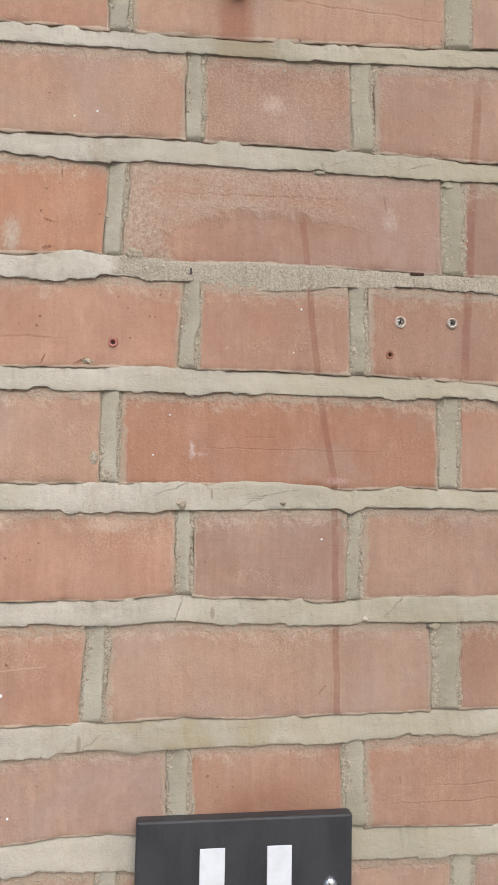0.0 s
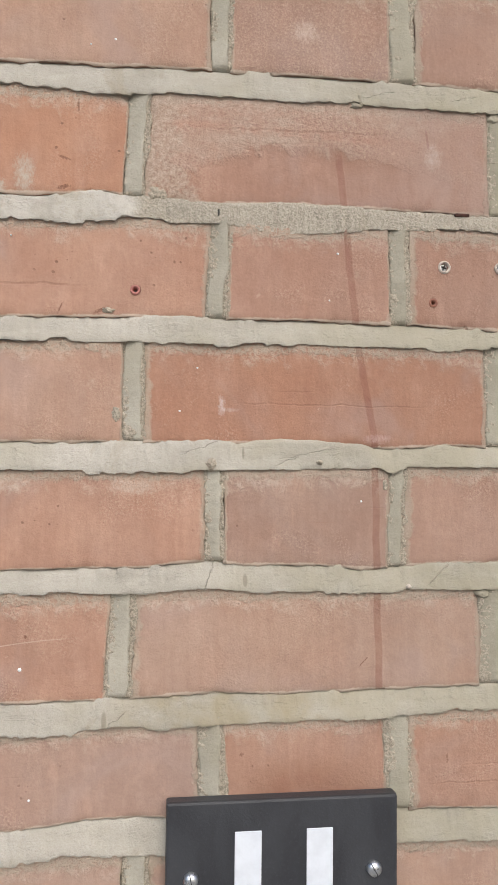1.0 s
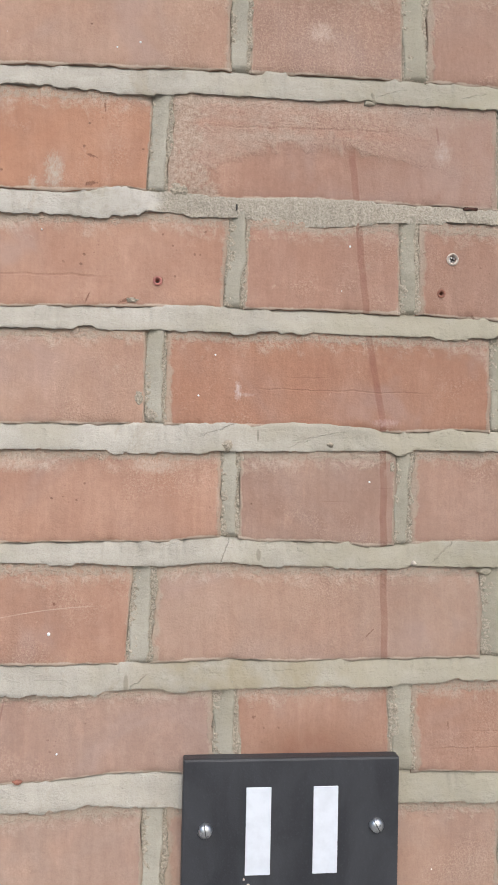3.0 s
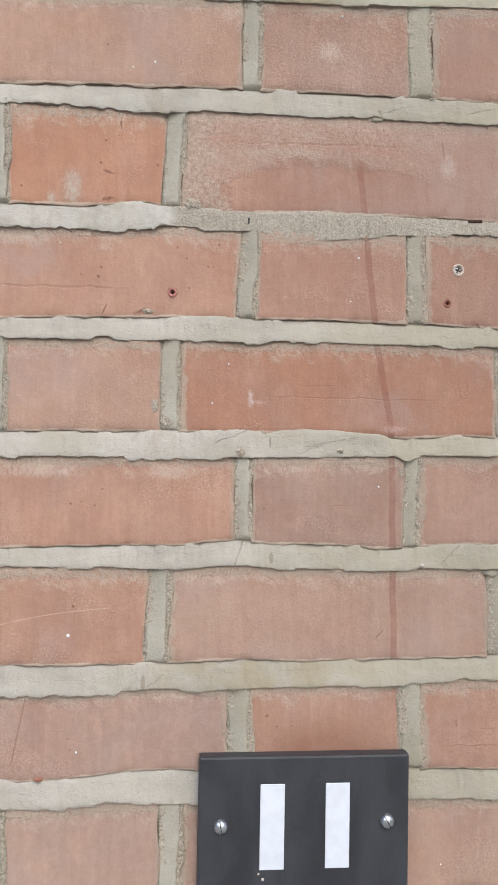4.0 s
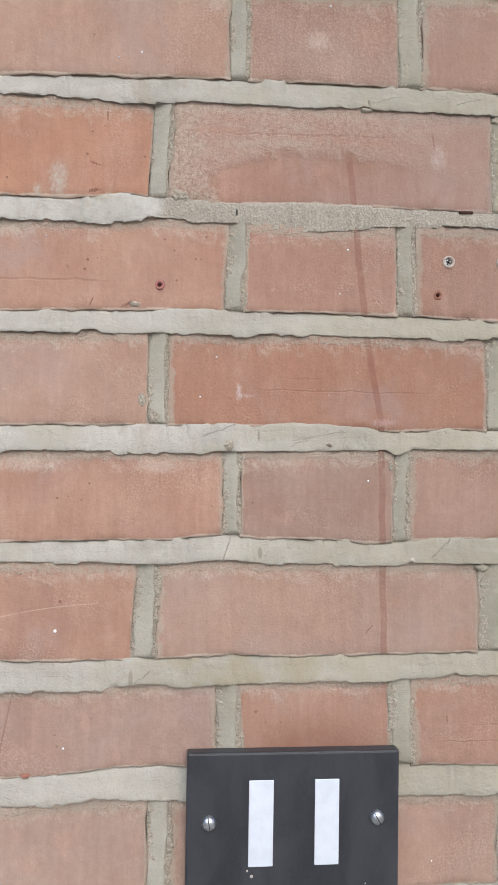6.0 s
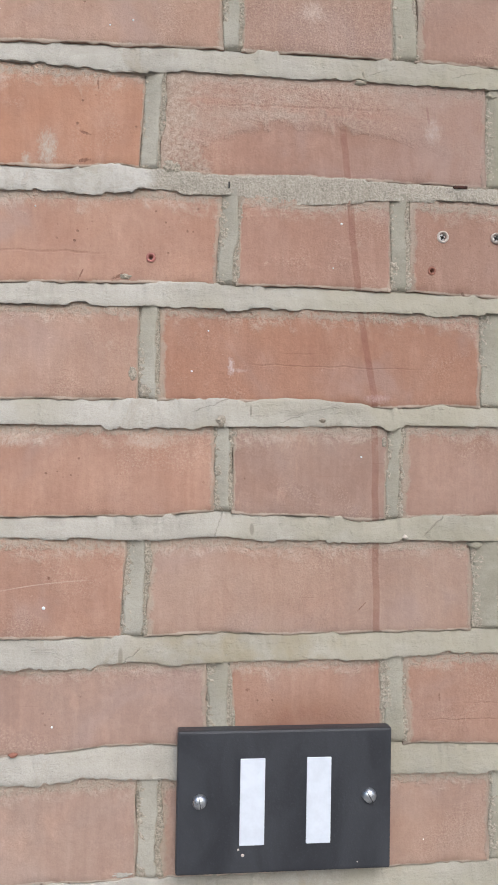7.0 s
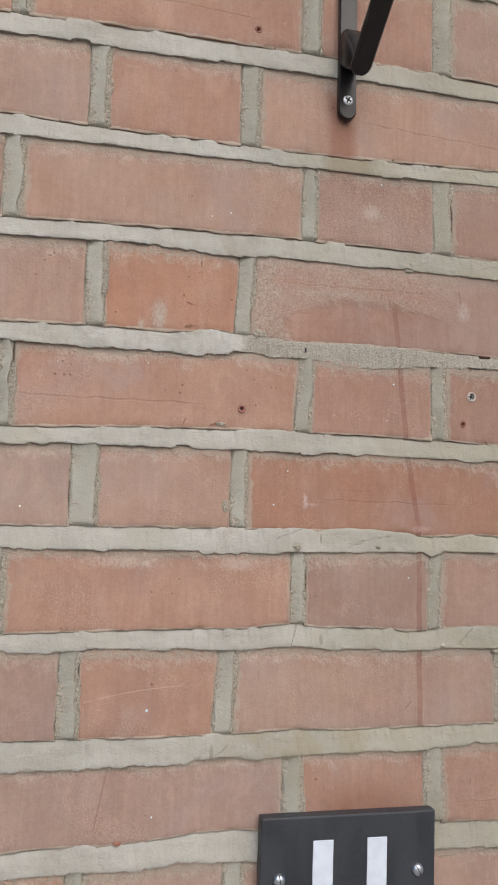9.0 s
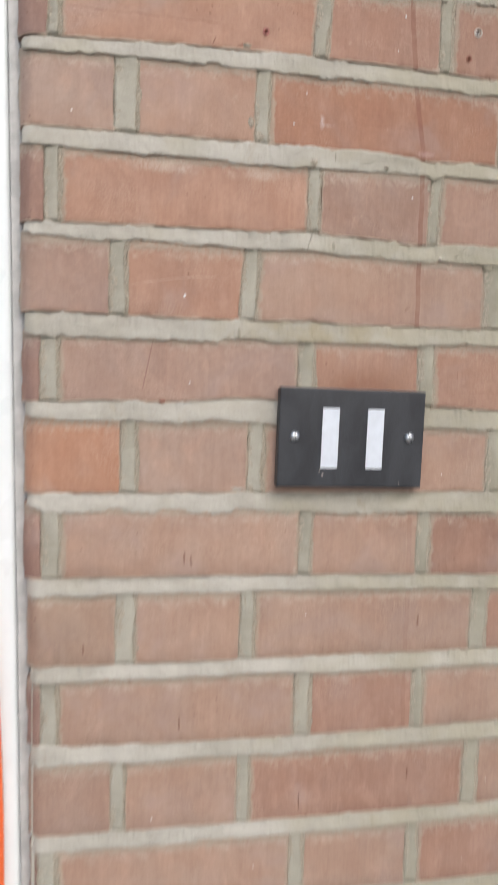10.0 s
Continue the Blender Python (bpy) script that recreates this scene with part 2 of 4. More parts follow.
    for sx, sz, w, h, colour, much in ((0.104, 1.766, 0.009, 0.007, (0.54, 0.45, 0.38), 0.55), (0.0515, 1.5315, 0.0022, 0.006, (0.56, 0.52, 0.51), 0.6), (0.056, 1.529, 0.007, 0.0012, (0.54, 0.46, 0.42), 0.4),
                                       (0.148, 1.512, 0.009, 0.003, (0.50, 0.37, 0.35), 0.5), (-0.065, 1.667, 0.006, 0.012, (0.40, 0.35, 0.29), 1.0), (-0.078, 1.659, 0.003, 0.005, (0.40, 0.35, 0.29), 1.0),
                                       (0.185, 1.690, 0.006, 0.009, (0.46, 0.40, 0.35), 0.55), (0.030, 1.575, 0.010, 0.005, (0.42, 0.35, 0.29), 0.8), (-0.10, 1.635, 0.03, 0.006, (0.45, 0.38, 0.31), 0.7),
                                       (-0.085, 1.485, 0.022, 0.006, (0.48, 0.40, 0.33), 0.7), (0.0, 1.483, 0.016, 0.005, (0.48, 0.40, 0.33), 0.7)):
        e = m.math("ADD", m.math("POWER", m.math("DIVIDE", m.math("SUBTRACT", x, sx), w), 2.0), m.math("POWER", m.math("DIVIDE", m.math("SUBTRACT", z, sz), h), 2.0))
        e = m.math("ADD", e, m.math("MULTIPLY", m.math("SUBTRACT", rub, 0.5), 5.0))
        tone = m.mix(m.span(e, 1.5, -0.6, 0.0, much), tone, colour)
    # white lime specks and small sunken pits, coloured dark
    white, pick = m.specks(p, 95.0, 0.085)
    one = m.node("SeparateColor")
    m.put(one.inputs[0], pick)
    tone = m.mix(m.math("MULTIPLY", white, m.math("GREATER_THAN", one.outputs[0], 0.978)), tone, (0.82, 0.80, 0.76))
    herd = m.span(m.noise(p, 20.0, 2.0, w=rnd), 0.45, 0.75, 0.84, 0.625)
    holes, pick = m.specks(m.mix(0.004, p, m.node("TexNoise").outputs["Color"]), 230.0, 0.30)
    two = m.node("SeparateColor")
    m.put(two.inputs[0], pick)
    pit = m.math("MULTIPLY", holes, m.span(m.math("SUBTRACT", m.math("ADD", two.outputs[1], m.math("MULTIPLY", skim, 0.10)), herd), 0.05, 0.09))
    tone = m.mix(m.math("MULTIPLY", pit, 0.55), tone, (0.15, 0.075, 0.055))
    # chips, drilled dimples and gouges: x, z, half width, half height, lean
    dents = None
    for marks in (((0.0636, 1.3256, 0.0011, 0.0013, 0.0), (0.1892, 1.3178, 0.0008, 0.0026, 0.0), (-0.061, 1.3976, 0.0010, 0.0010, 0.0), (-0.0419, 1.6779, 0.0034, 0.0009, 0.3), (-0.0426, 1.6602, 0.0040, 0.0012, -0.2),
                   (-0.0341, 1.7111, 0.0007, 0.0040, 0.0), (-0.0206, 1.5872, 0.0040, 0.0010, -0.4), (-0.0437, 1.5879, 0.0006, 0.0034, -0.4), (0.1369, 1.3764, 0.0006, 0.0034, -1.0)),
                  ((-0.0598, 1.1534, 0.0009, 0.0055, 0.0), (-0.0538, 1.1503, 0.0010, 0.0050, 0.1), (-0.0613, 1.0022, 0.0008, 0.006, 0.0), (0.0517, 0.9194, 0.0009, 0.0075, 0.0), (-0.1455, 1.0752, 0.0008, 0.005, 0.0),
                   (0.1624, 1.0877, 0.0010, 0.007, 0.0), (0.1586, 0.9380, 0.0009, 0.0055, 0.0))):
        for sx, sz, w, h, lean in marks:
            ez = m.math("SUBTRACT", z, sz)
            ex = m.math("MULTIPLY_ADD", ez, lean, m.math("SUBTRACT", x, sx)) if w < h else m.math("SUBTRACT", x, sx)
            ez = ez if w < h else m.math("MULTIPLY_ADD", ex, lean, ez)
            e = m.math("ADD", m.math("POWER", m.math("DIVIDE", ex, w), 2.0), m.math("POWER", m.math("DIVIDE", ez, h), 2.0))
            e = m.span(m.math("ADD", e, m.math("MULTIPLY", m.math("SUBTRACT", rub, 0.5), 7.0)), 1.5, 0.1)
            dents = e if dents is None else m.math("MAXIMUM", dents, e)
    tone = m.mix(m.math("MULTIPLY", dents, m.span(clouds, 0.35, 0.6, 0.9, 0.6)), tone, (0.16, 0.075, 0.05))
    pit = m.math("MAXIMUM", pit, dents)
    # broad shallow chips, paler where the skin has gone
    chip = m.span(m.noise(m.stretch(p, (0.7, 1.0, 1.2)), 130.0, 3.0, 0.6, 0.5, w=rnd), 0.70, 0.735)
    tone = m.mix(m.math("MULTIPLY", chip, 0.35), tone, (0.50, 0.36, 0.28))
    # scratches left by the wire
    lines = m.noise(m.stretch(p, (0.03, 1.0, 1.0)), 420.0, 2.0, 0.5, 0.0, w=rnd)
    groove = m.math("MULTIPLY", m.span(lines, 0.69, 0.76), m.span(m.noise(p, 14.0, 1.0, w=rnd), 0.52, 0.62))
    tone = m.mix(m.math("MULTIPLY", groove, 0.14), tone, (0.19, 0.075, 0.05))
    # a few long firing cracks
    cracks = None
    bend = m.math("MULTIPLY", m.math("SUBTRACT", m.noise(m.stretch(p, (1.0, 0.0, 0.0)), 45.0, 4.0), 0.5), 0.006)
    for zc, slope, xa, xb, thick in ((1.602, 0.0, -0.18, -0.02, 0.0006), (1.5335, -0.01, 0.05, 0.19, 0.0004), (1.5385, 0.02, 0.075, 0.12, 0.0004), (1.846, -0.05, 0.085, 0.24, 0.0006), (1.303, 0.0, 0.17, 0.28, 0.0004), (1.3135, 0.0, 0.19, 0.28, 0.0004), (1.915, -0.03, -0.15, 0.02, 0.0006), (1.700, 0.02, 0.03, 0.17, 0.0006)):
        line = m.math("SUBTRACT", m.math("SUBTRACT", z, m.math("MULTIPLY_ADD", x, slope, zc)), bend)
        line = m.span(m.math("ABSOLUTE", line), thick * 1.8, thick * 0.5)
        line = m.math("MULTIPLY", line, m.math("MULTIPLY", m.span(x, xa, xa + 0.03), m.span(x, xb, xb - 0.03)))
        cracks = line if cracks is None else m.math("MAXIMUM", cracks, line)
    nick = m.math("SUBTRACT", x, m.math("MULTIPLY_ADD", m.math("SUBTRACT", z, 1.32), 0.20, -0.094))
    nick = m.math("MULTIPLY", m.span(m.math("ABSOLUTE", nick), 0.0008, 0.0003), m.math("MULTIPLY", m.span(z, 1.296, 1.302), m.span(z, 1.345, 1.335)))
    nick2 = m.math("SUBTRACT", x, m.math("MULTIPLY_ADD", m.math("SUBTRACT", z, 1.712), -0.12, 0.1805))
    nick2 = m.math("MULTIPLY", m.span(m.math("ABSOLUTE", nick2), 0.0011, 0.0004), m.math("MULTIPLY", m.span(z, 1.694, 1.697), m.span(z, 1.709, 1.705)))
    tone = m.mix(m.math("MULTIPLY", m.math("MAXIMUM", nick, nick2), 0.5), tone, (0.21, 0.11, 0.09))
    hairline = m.math("SUBTRACT", z, m.math("ADD", m.math("MULTIPLY_ADD", x, 0.10, 1.4005), m.math("MULTIPLY", m.math("POWER", m.math("ADD", x, 0.06), 2.0), -1.6)))
    hairline = m.math("MULTIPLY", m.span(m.math("ABSOLUTE", hairline), 0.0005, 0.0001), m.math("MULTIPLY", m.span(x, -0.112, -0.105), m.span(x, -0.03, -0.05)))
    tone = m.mix(m.math("MULTIPLY", hairline, m.span(ragged, 0.35, 0.6, 0.1, 0.5)), tone, (0.55, 0.44, 0.36))
    tone = m.mix(m.math("MULTIPLY", cracks, m.span(ragged, 0.35, 0.65, 0.0, 0.36)), tone, (0.17, 0.075, 0.05))
    h = m.math("ADD", m.math("MULTIPLY", m.noise(p, 480.0, 4.0, 0.72), m.span(m.noise(p, 11.0, 2.0, w=rnd), 0.35, 0.65, 0.45, 1.2)), m.math("MULTIPLY", m.noise(p, 38.0, 4.0, 0.55), 1.7))
    h = m.math("SUBTRACT", h, m.math("MULTIPLY", m.math("MAXIMUM", m.math("MAXIMUM", pit, m.math("MULTIPLY", chip, 0.4)), m.math("MAXIMUM", m.math("MULTIPLY", groove, 0.4), m.math("MULTIPLY", cracks, 0.5))), 0.7))
    h = m.math("ADD", h, m.math("MULTIPLY", m.math("MAXIMUM", haze, skim), m.math("MULTIPLY", m.noise(p, 420.0, 4.0, 0.75), 2.6)))
    h = m.math("ADD", h, m.math("MULTIPLY", zone, m.math("MULTIPLY", sandy, 1.3)))
    return m.done(tone, m.span(grain, 0.0, 1.0, 0.78, 0.95), m.bump(h, 0.0010, 0.6), specular=0.25)


def mortar_material(name, shade, repaired, lift=1.0):
    m = Mat(name)
    p = m.place()
    sep = m.node("SeparateXYZ")
    m.put(sep.inputs[0], p)
    x, z = sep.outputs["X"], sep.outputs["Z"]
    tone = m.mix(m.span(m.noise(p, 12.0, 4.0, 0.6, 0.5), 0.3, 0.7), (0.385, 0.368, 0.315), (0.505, 0.488, 0.432))
    tone = m.mix(m.span(m.noise(m.stretch(p, (0.35, 1.0, 1.0)), 160.0, 4.0, 0.65), 0.45, 0.8, 0.0, 0.5), tone, (0.55, 0.53, 0.475))
    sand = m.noise(p, 1300.0, 2.0, 0.7)
    tone = m.mix(0.5, tone, m.mix(m.span(sand, 0.25, 0.75), (0.76, 0.75, 0.73), (1.04, 1.04, 1.04)), "MULTIPLY")
    tone = m.mix(1.0, tone, shade, "MULTIPLY")
    green = m.noise(p, 17.0, 3.0, 0.6)
    side = m.math("MULTIPLY", m.span(x, -0.03, 0.15, 0.0, 0.16), repaired)
    tone = m.mix(m.span(m.math("ADD", green, side), 0.52, 0.72, 0.0, 0.55), tone, (0.335, 0.315, 0.245))
    # the weaker light on the right, darkened into the mortar's colour
    tone = m.mix(m.math("MULTIPLY", m.span(x, -0.02, 0.22), m.span(m.noise(p, 7.0, 3.0, 0.6), 0.3, 0.7, 0.55, 1.0)), tone, m.mix(1.0, tone, (0.86, 0.85, 0.80), "MULTIPLY"))
    # the sandy repair of one bed joint: coarser and greyer
    fix = m.math("MULTIPLY", m.math("MULTIPLY", m.span(m.math("ADD", x, m.math("MULTIPLY", m.noise(p, 90.0), 0.02)), 0.004, 0.014), repaired), m.math("MULTIPLY", m.math("GREATER_THAN", z, 1.637), m.math("LESS_THAN", z, 1.668)))
    coarse = m.noise(p, 620.0, 3.0, 0.75)
    tone = m.mix(fix, tone, m.mix(m.span(coarse, 0.3, 0.7), (0.285, 0.26, 0.21), (0.43, 0.40, 0.34)))
    # bright, lime-rich flaking stretch of bed beside the sandy repair
    lime = m.math("MULTIPLY", m.math("MULTIPLY", m.span(x, -0.15, -0.11), m.span(x, 0.004, -0.004)), m.math("MULTIPLY", m.math("GREATER_THAN", z, 1.632), m.math("LESS_THAN", z, 1.662)))
    lime = m.math("MULTIPLY", m.math("MULTIPLY", lime, repaired), m.span(m.noise(p, 65.0, 4.0, 0.65), 0.38, 0.55, 0.0, 0.32))
    tone = m.mix(lime, tone, (0.50, 0.49, 0.465))
    # brown and dark drips on the joints
    blot = m.noise(m.stretch(p, (1.0, 1.0, 0.5)), 42.0, 4.0, 0.65, 0.6)
    tone = m.mix(m.math("MULTIPLY", m.span(blot, 0.60, 0.74, 0.0, 0.45), repaired), tone, (0.27, 0.235, 0.17))
    for sx, sz, w, h in ((-0.0165, 1.3485, 0.0016, 0.006), (0.049, 1.3535, 0.0013, 0.006), (0.0655, 1.4275, 0.0016, 0.004), (0.0645, 1.503, 0.0008, 0.004)):
        e = m.math("ADD", m.math("POWER", m.math("DIVIDE", m.math("SUBTRACT", x, sx), w), 2.0), m.math("POWER", m.math("DIVIDE", m.math("SUBTRACT", z, sz), h), 2.0))
        tone = m.mix(m.span(e, 1.3, 0.3, 0.0, 0.7), tone, (0.20, 0.185, 0.15))
    # olive algae on the bed above the sign
    algae = m.math("MULTIPLY", m.span(m.math("ABSOLUTE", m.math("SUBTRACT", x, 0.06)), 0.095, 0.04), m.math("MULTIPLY", m.math("GREATER_THAN", z, 1.338), m.math("LESS_THAN", z, 1.362)))
    tone = m.mix(m.math("MULTIPLY", m.math("MULTIPLY", algae, repaired), m.span(m.noise(p, 48.0, 4.0, 0.6), 0.35, 0.65, 0.15, 0.75)), tone, (0.29, 0.255, 0.175))
    # damp run under the bracket
    damp = m.math("MULTIPLY", m.span(m.math("ABSOLUTE", m.math("SUBTRACT", x, 0.084)), 0.03, 0.012), m.math("MULTIPLY", m.math("GREATER_THAN", z, 1.78), m.math("LESS_THAN", z, 1.83)))
    tone = m.mix(m.math("MULTIPLY", damp, 0.6), tone, (0.22, 0.175, 0.105))
    drag = m.noise(m.stretch(p, (0.12, 1.0, 1.0)), 500.0, 3.0, 0.6)
    h = m.math("ADD", m.math("MULTIPLY", drag, 0.22), m.math("MULTIPLY", m.noise(p, 520.0, 4.0, 0.7), 0.55))
    # hairline cracks and lifted skin
    web = m.node("TexVoronoi", feature="DISTANCE_TO_EDGE")
    m.put(web.inputs["Vector"], m.mix(0.02, p, m.node("TexNoise").outputs["Color"]))
    web.inputs["Scale"].default_value = 26.0
    hair = m.math("MULTIPLY", m.span(web.outputs["Distance"], 0.016, 0.004), m.span(m.noise(p, 19.0, 2.0), 0.62, 0.68, 0.0, lift))
    tone = m.mix(m.math("MULTIPLY", hair, 0.5), tone, (0.17, 0.155, 0.12))
    h = m.math("SUBTRACT", h, m.math("MULTIPLY", hair, 0.8))
    # settled cracks across a bed: place, slope against the upright, half length
    crackle = m.math("MULTIPLY", m.math("SUBTRACT", m.noise(p, 130.0, 4.0, 0.65), 0.5), 0.009)
    for sx, sz, lean, reach in ((0.044, 1.430, 0.33, 0.010), (0.186, 1.4295, 1.0, 0.008), (0.040, 1.5065, 2.6, 0.005), (0.105, 1.503, 5.0, 0.004), (0.090, 1.498, 3.0, 0.003), (0.150, 1.728, 3.2, 0.003), (0.205, 1.729, 4.0, 0.003), (-0.012, 1.3475, 1.2, 0.006)):
        ez = m.math("SUBTRACT", z, sz)
        ex = m.math("ADD", m.math("MULTIPLY_ADD", ez, -lean, m.math("SUBTRACT", x, sx)), m.math("MULTIPLY", crackle, 0.6 + 0.5 * lean))
        line = m.math("MULTIPLY", m.span(m.math("ABSOLUTE", ex), 0.0004 * (1 + 0.5 * lean), 0.0001), m.span(m.math("ABSOLUTE", ez), reach, reach * 0.7))
        tone = m.mix(m.math("MULTIPLY", line, m.span(m.noise(p, 150.0, 3.0), 0.35, 0.6, 0.1, 0.5)), tone, (0.15, 0.135, 0.105))
        h = m.math("SUBTRACT", h, m.math("MULTIPLY", line, 0.7))
    skin = m.span(m.noise(m.stretch(p, (0.6, 1.0, 1.4)), 55.0, 5.0, 0.7), 0.52, 0.56)
    h = m.math("ADD", h, m.math("MULTIPLY", skin, 0.6 * lift))
    h = m.math("ADD", h, m.math("MULTIPLY", m.noise(p, 60.0, 4.0, 0.65), 1.5))
    h = m.math("ADD", h, m.math("MULTIPLY", fix, m.math("MULTIPLY", coarse, 2.0)))
    return m.done(tone, 0.92, m.bump(h, 0.0010, 0.8), specular=0.2)


def sandy_material():
    m = Mat("sandy_mortar_residue")
    p = m.place()
    coarse = m.noise(p, 700.0, 3.0, 0.75)
    tone = m.mix(m.span(coarse, 0.3, 0.7), (0.24, 0.215, 0.17), (0.46, 0.415, 0.34))
    return m.done(tone, 0.95, m.bump(m.math("ADD", coarse, m.noise(p, 200.0, 3.0)), 0.0016, 0.9), specular=0.2)


def slate_material():
    m = Mat("dark_slate")
    p = m.place()
    film = m.noise(m.stretch(p, (1.0, 1.0, 0.4)), 45.0, 5.0, 0.65, 0.5)
    tone = m.mix(m.span(film, 0.3, 0.75), (0.021, 0.023, 0.028), (0.038, 0.042, 0.049))
    grain = m.noise(p, 800.0, 3.0)
    tone = m.mix(m.span(grain, 0.55, 0.8, 0.0, 0.35), tone, (0.065, 0.067, 0.075))
    return m.done(tone, m.span(film, 0.3, 0.8, 0.36, 0.55), m.bump(grain, 0.0003, 0.5), specular=0.5)


def plain_material(name, colour, roughness, metal=0.0, wear=0.12, scale=120.0, relief=0.0002, specular=0.5):
    m = Mat(name)
    p = m.place()
    n = m.noise(p, scale, 4.0, 0.6)
    dull = tuple(c * (1.0 - wear * 2.0) for c in colour)
    tone = m.mix(m.span(n, 0.3, 0.7), dull, colour)
    return m.done(tone, m.span(m.noise(p, scale * 0.4, 3.0), 0.3, 0.7, roughness * 0.85, min(1.0, roughness * 1.2)), m.bump(n, relief, 0.6), metal, specular)


BRICK = brick_material()
MORTAR = mortar_material("lime_cement_mortar", (0.86, 0.86, 0.87), 1.0, 0.3)
# upright joints: a slightly darker, greener version of the bed mortar
PERP_MORTAR = mortar_material("darker_grey_mortar", (0.80, 0.80, 0.775), 0.0, 0.15)
SANDY = sandy_material()
SLATE = slate_material()
PAINT = plain_material("white_engraved_paint", (0.62, 0.67, 0.74), 0.45, wear=0.05)
STEEL = plain_material("bright_screw_steel", (0.60, 0.63, 0.66), 0.28, metal=1.0, wear=0.1, scale=500.0)
ZINC = plain_material("zinc_plated_screw", (0.80, 0.80, 0.80), 0.45, metal=1.0, scale=700.0)
BLACK = plain_material("black_gloss_paint", (0.018, 0.015, 0.014), 0.33, wear=0.15, scale=110.0, relief=0.0005, specular=0.32)
RED_PLASTIC = plain_material("red_wall_plug_plastic", (0.40, 0.17, 0.145), 0.8)
CLAY_RIM = plain_material("chipped_clay_rim", (0.30, 0.135, 0.095), 0.9, scale=700.0, relief=0.0008)
RUST = plain_material("rusted_iron", (0.075, 0.030, 0.020), 0.85, wear=0.3, scale=500.0, relief=0.0006)
PALE_CHIP = plain_material("pale_chipped_clay", (0.56, 0.50, 0.44), 0.9, scale=900.0, relief=0.0008)
UPVC = plain_material("white_upvc", (0.74, 0.79, 0.81), 0.3, wear=0.02, scale=40.0)
SEAL_SHADE = plain_material("grey_sealant_shade", (0.50, 0.50, 0.49), 0.6, wear=0.12, scale=80.0)
ORANGE = plain_material("orange_painted_panel", (0.80, 0.16, 0.045), 0.4, wear=0.05, scale=60.0)
PAVING = plain_material("grey_concrete_paving", (0.30, 0.29, 0.27), 0.9, scale=25.0, relief=0.002)

# ---- the wall: Flemish bond, 75 mm courses, weather-struck pointing ----
EDGE = -0.196          # the wall's end beside the door, at mid height
VIEW = 0.62            # finely built to here
FAR_END = 1.6
RISE = 0.0752
DEPTH = 0.215

TONES = {              # base colours of the clay
    "o": (0.399, 0.260, 0.197), "O": (0.418, 0.250, 0.173), "r": (0.358, 0.236, 0.184), "R": (0.369, 0.217, 0.153),
    "d": (0.300, 0.208, 0.178), "v": (0.352, 0.262, 0.221), "m": (0.382, 0.293, 0.246), "l": (0.425, 0.300, 0.235), "p": (0.393, 0.288, 0.231), "q": (0.377, 0.266, 0.213), "b": (0.346, 0.260, 0.207), "g": (0.340, 0.246, 0.200),
}

wall = tagged(new("wall_north"), "red and orange brick wall in Flemish bond with grey struck mortar", "wall", "", "structure")


def wall_end(z, k=0):
    """The end of a course: the corner leans a little and each brick sits its own way."""
    return -0.191 - (z - 0.9) * 0.0147 + 0.0022 * rough(k * 3.7, 11.0)


# where a bed swells or sags: course, upper edge or not, middle, half width (metres), millimetres
SWELLS = ((-1, False, 0.10, 0.06, -3.6), (-1, True, -0.02, 0.03, 2.4), (-1, True, 0.05, 0.05, -2.0), (-1, False, -0.005, 0.03, 2.5), (-4, True, 0.04, 0.035, 3.0), (-4, True, 0.145, 0.045, -2.8),
          (-4, False, 0.04, 0.04, 1.8), (-6, True, -0.01, 0.045, 2.0), (-6, True, -0.08, 0.04, -2.2), (-6, False, -0.085, 0.04, -1.8), (-5, True, 0.04, 0.05, 1.8), (-5, False, -0.005, 0.03, 2.0), (-3, True, 0.15, 0.04, -2.2))


class Bed:
    """The mortar bed under a course: its lower and upper edges bend gently through three heights each."""

    def __init__(self, k, heights=None):
        mid = 1729.0 + 75.2 * k
        self.k = k
        self.h = [a * MM for a in (heights or (mid - 7, mid - 7, mid - 7, mid + 7, mid + 7, mid + 7))]

    def edge(self, x, upper):
        a, b, c = self.h[3:] if upper else self.h[:3]
        x = min(max(x, -0.2), 0.30)
        p, q, r = -0.19, 0.04, 0.23
        z = (a * (x - q) * (x - r) / ((p - q) * (p - r)) + b * (x - p) * (x - r) / ((q - p) * (q - r)) + c * (x - p) * (x - q) / ((r - p) * (r - q)))
        for k, side, mid, half, swell in SWELLS:
            if k == self.k and side == upper and abs(x - mid) < half:
                z += swell * MM * (0.5 + 0.5 * math.cos(math.pi * (x - mid) / half))
        return z


COURSES = []


def course(k, heights, perps, tones):
    COURSES.append((k, Bed(k, heights), perps, tones))


# course, bed edges (lower then upper, millimetres), upright joints (middle, width), clay tones
course(3, (1958, 1964, 1967, 1974, 1980, 1983), ((-116, 13), (0, 13), (232, 15)), "rpop")
course(2, (1871, 1875, 1877, 1887, 1893, 1893), ((-176, 12), (50, 16), (166, 16)), "ooop")
course(1, (1793, 1796, 1802, 1809, 1809, 1817), ((-116, 14), (1, 15), (236, 18)), "polp")
course(0, (1717, 1721, 1721, 1730, 1737, 1736), ((-175, 14), (51, 12), (166, 16)), "blqq")
course(-1, (1639, 1642, 1643, 1654, 1656, 1654), ((-113, 14), (0.5, 12, 0.055), (230, 16)), "pOrg")
course(-2, (1567, 1569, 1569, 1577, 1584, 1581), ((-173, 10), (49.5, 12, 0.055), (162.5, 12)), "dorr")
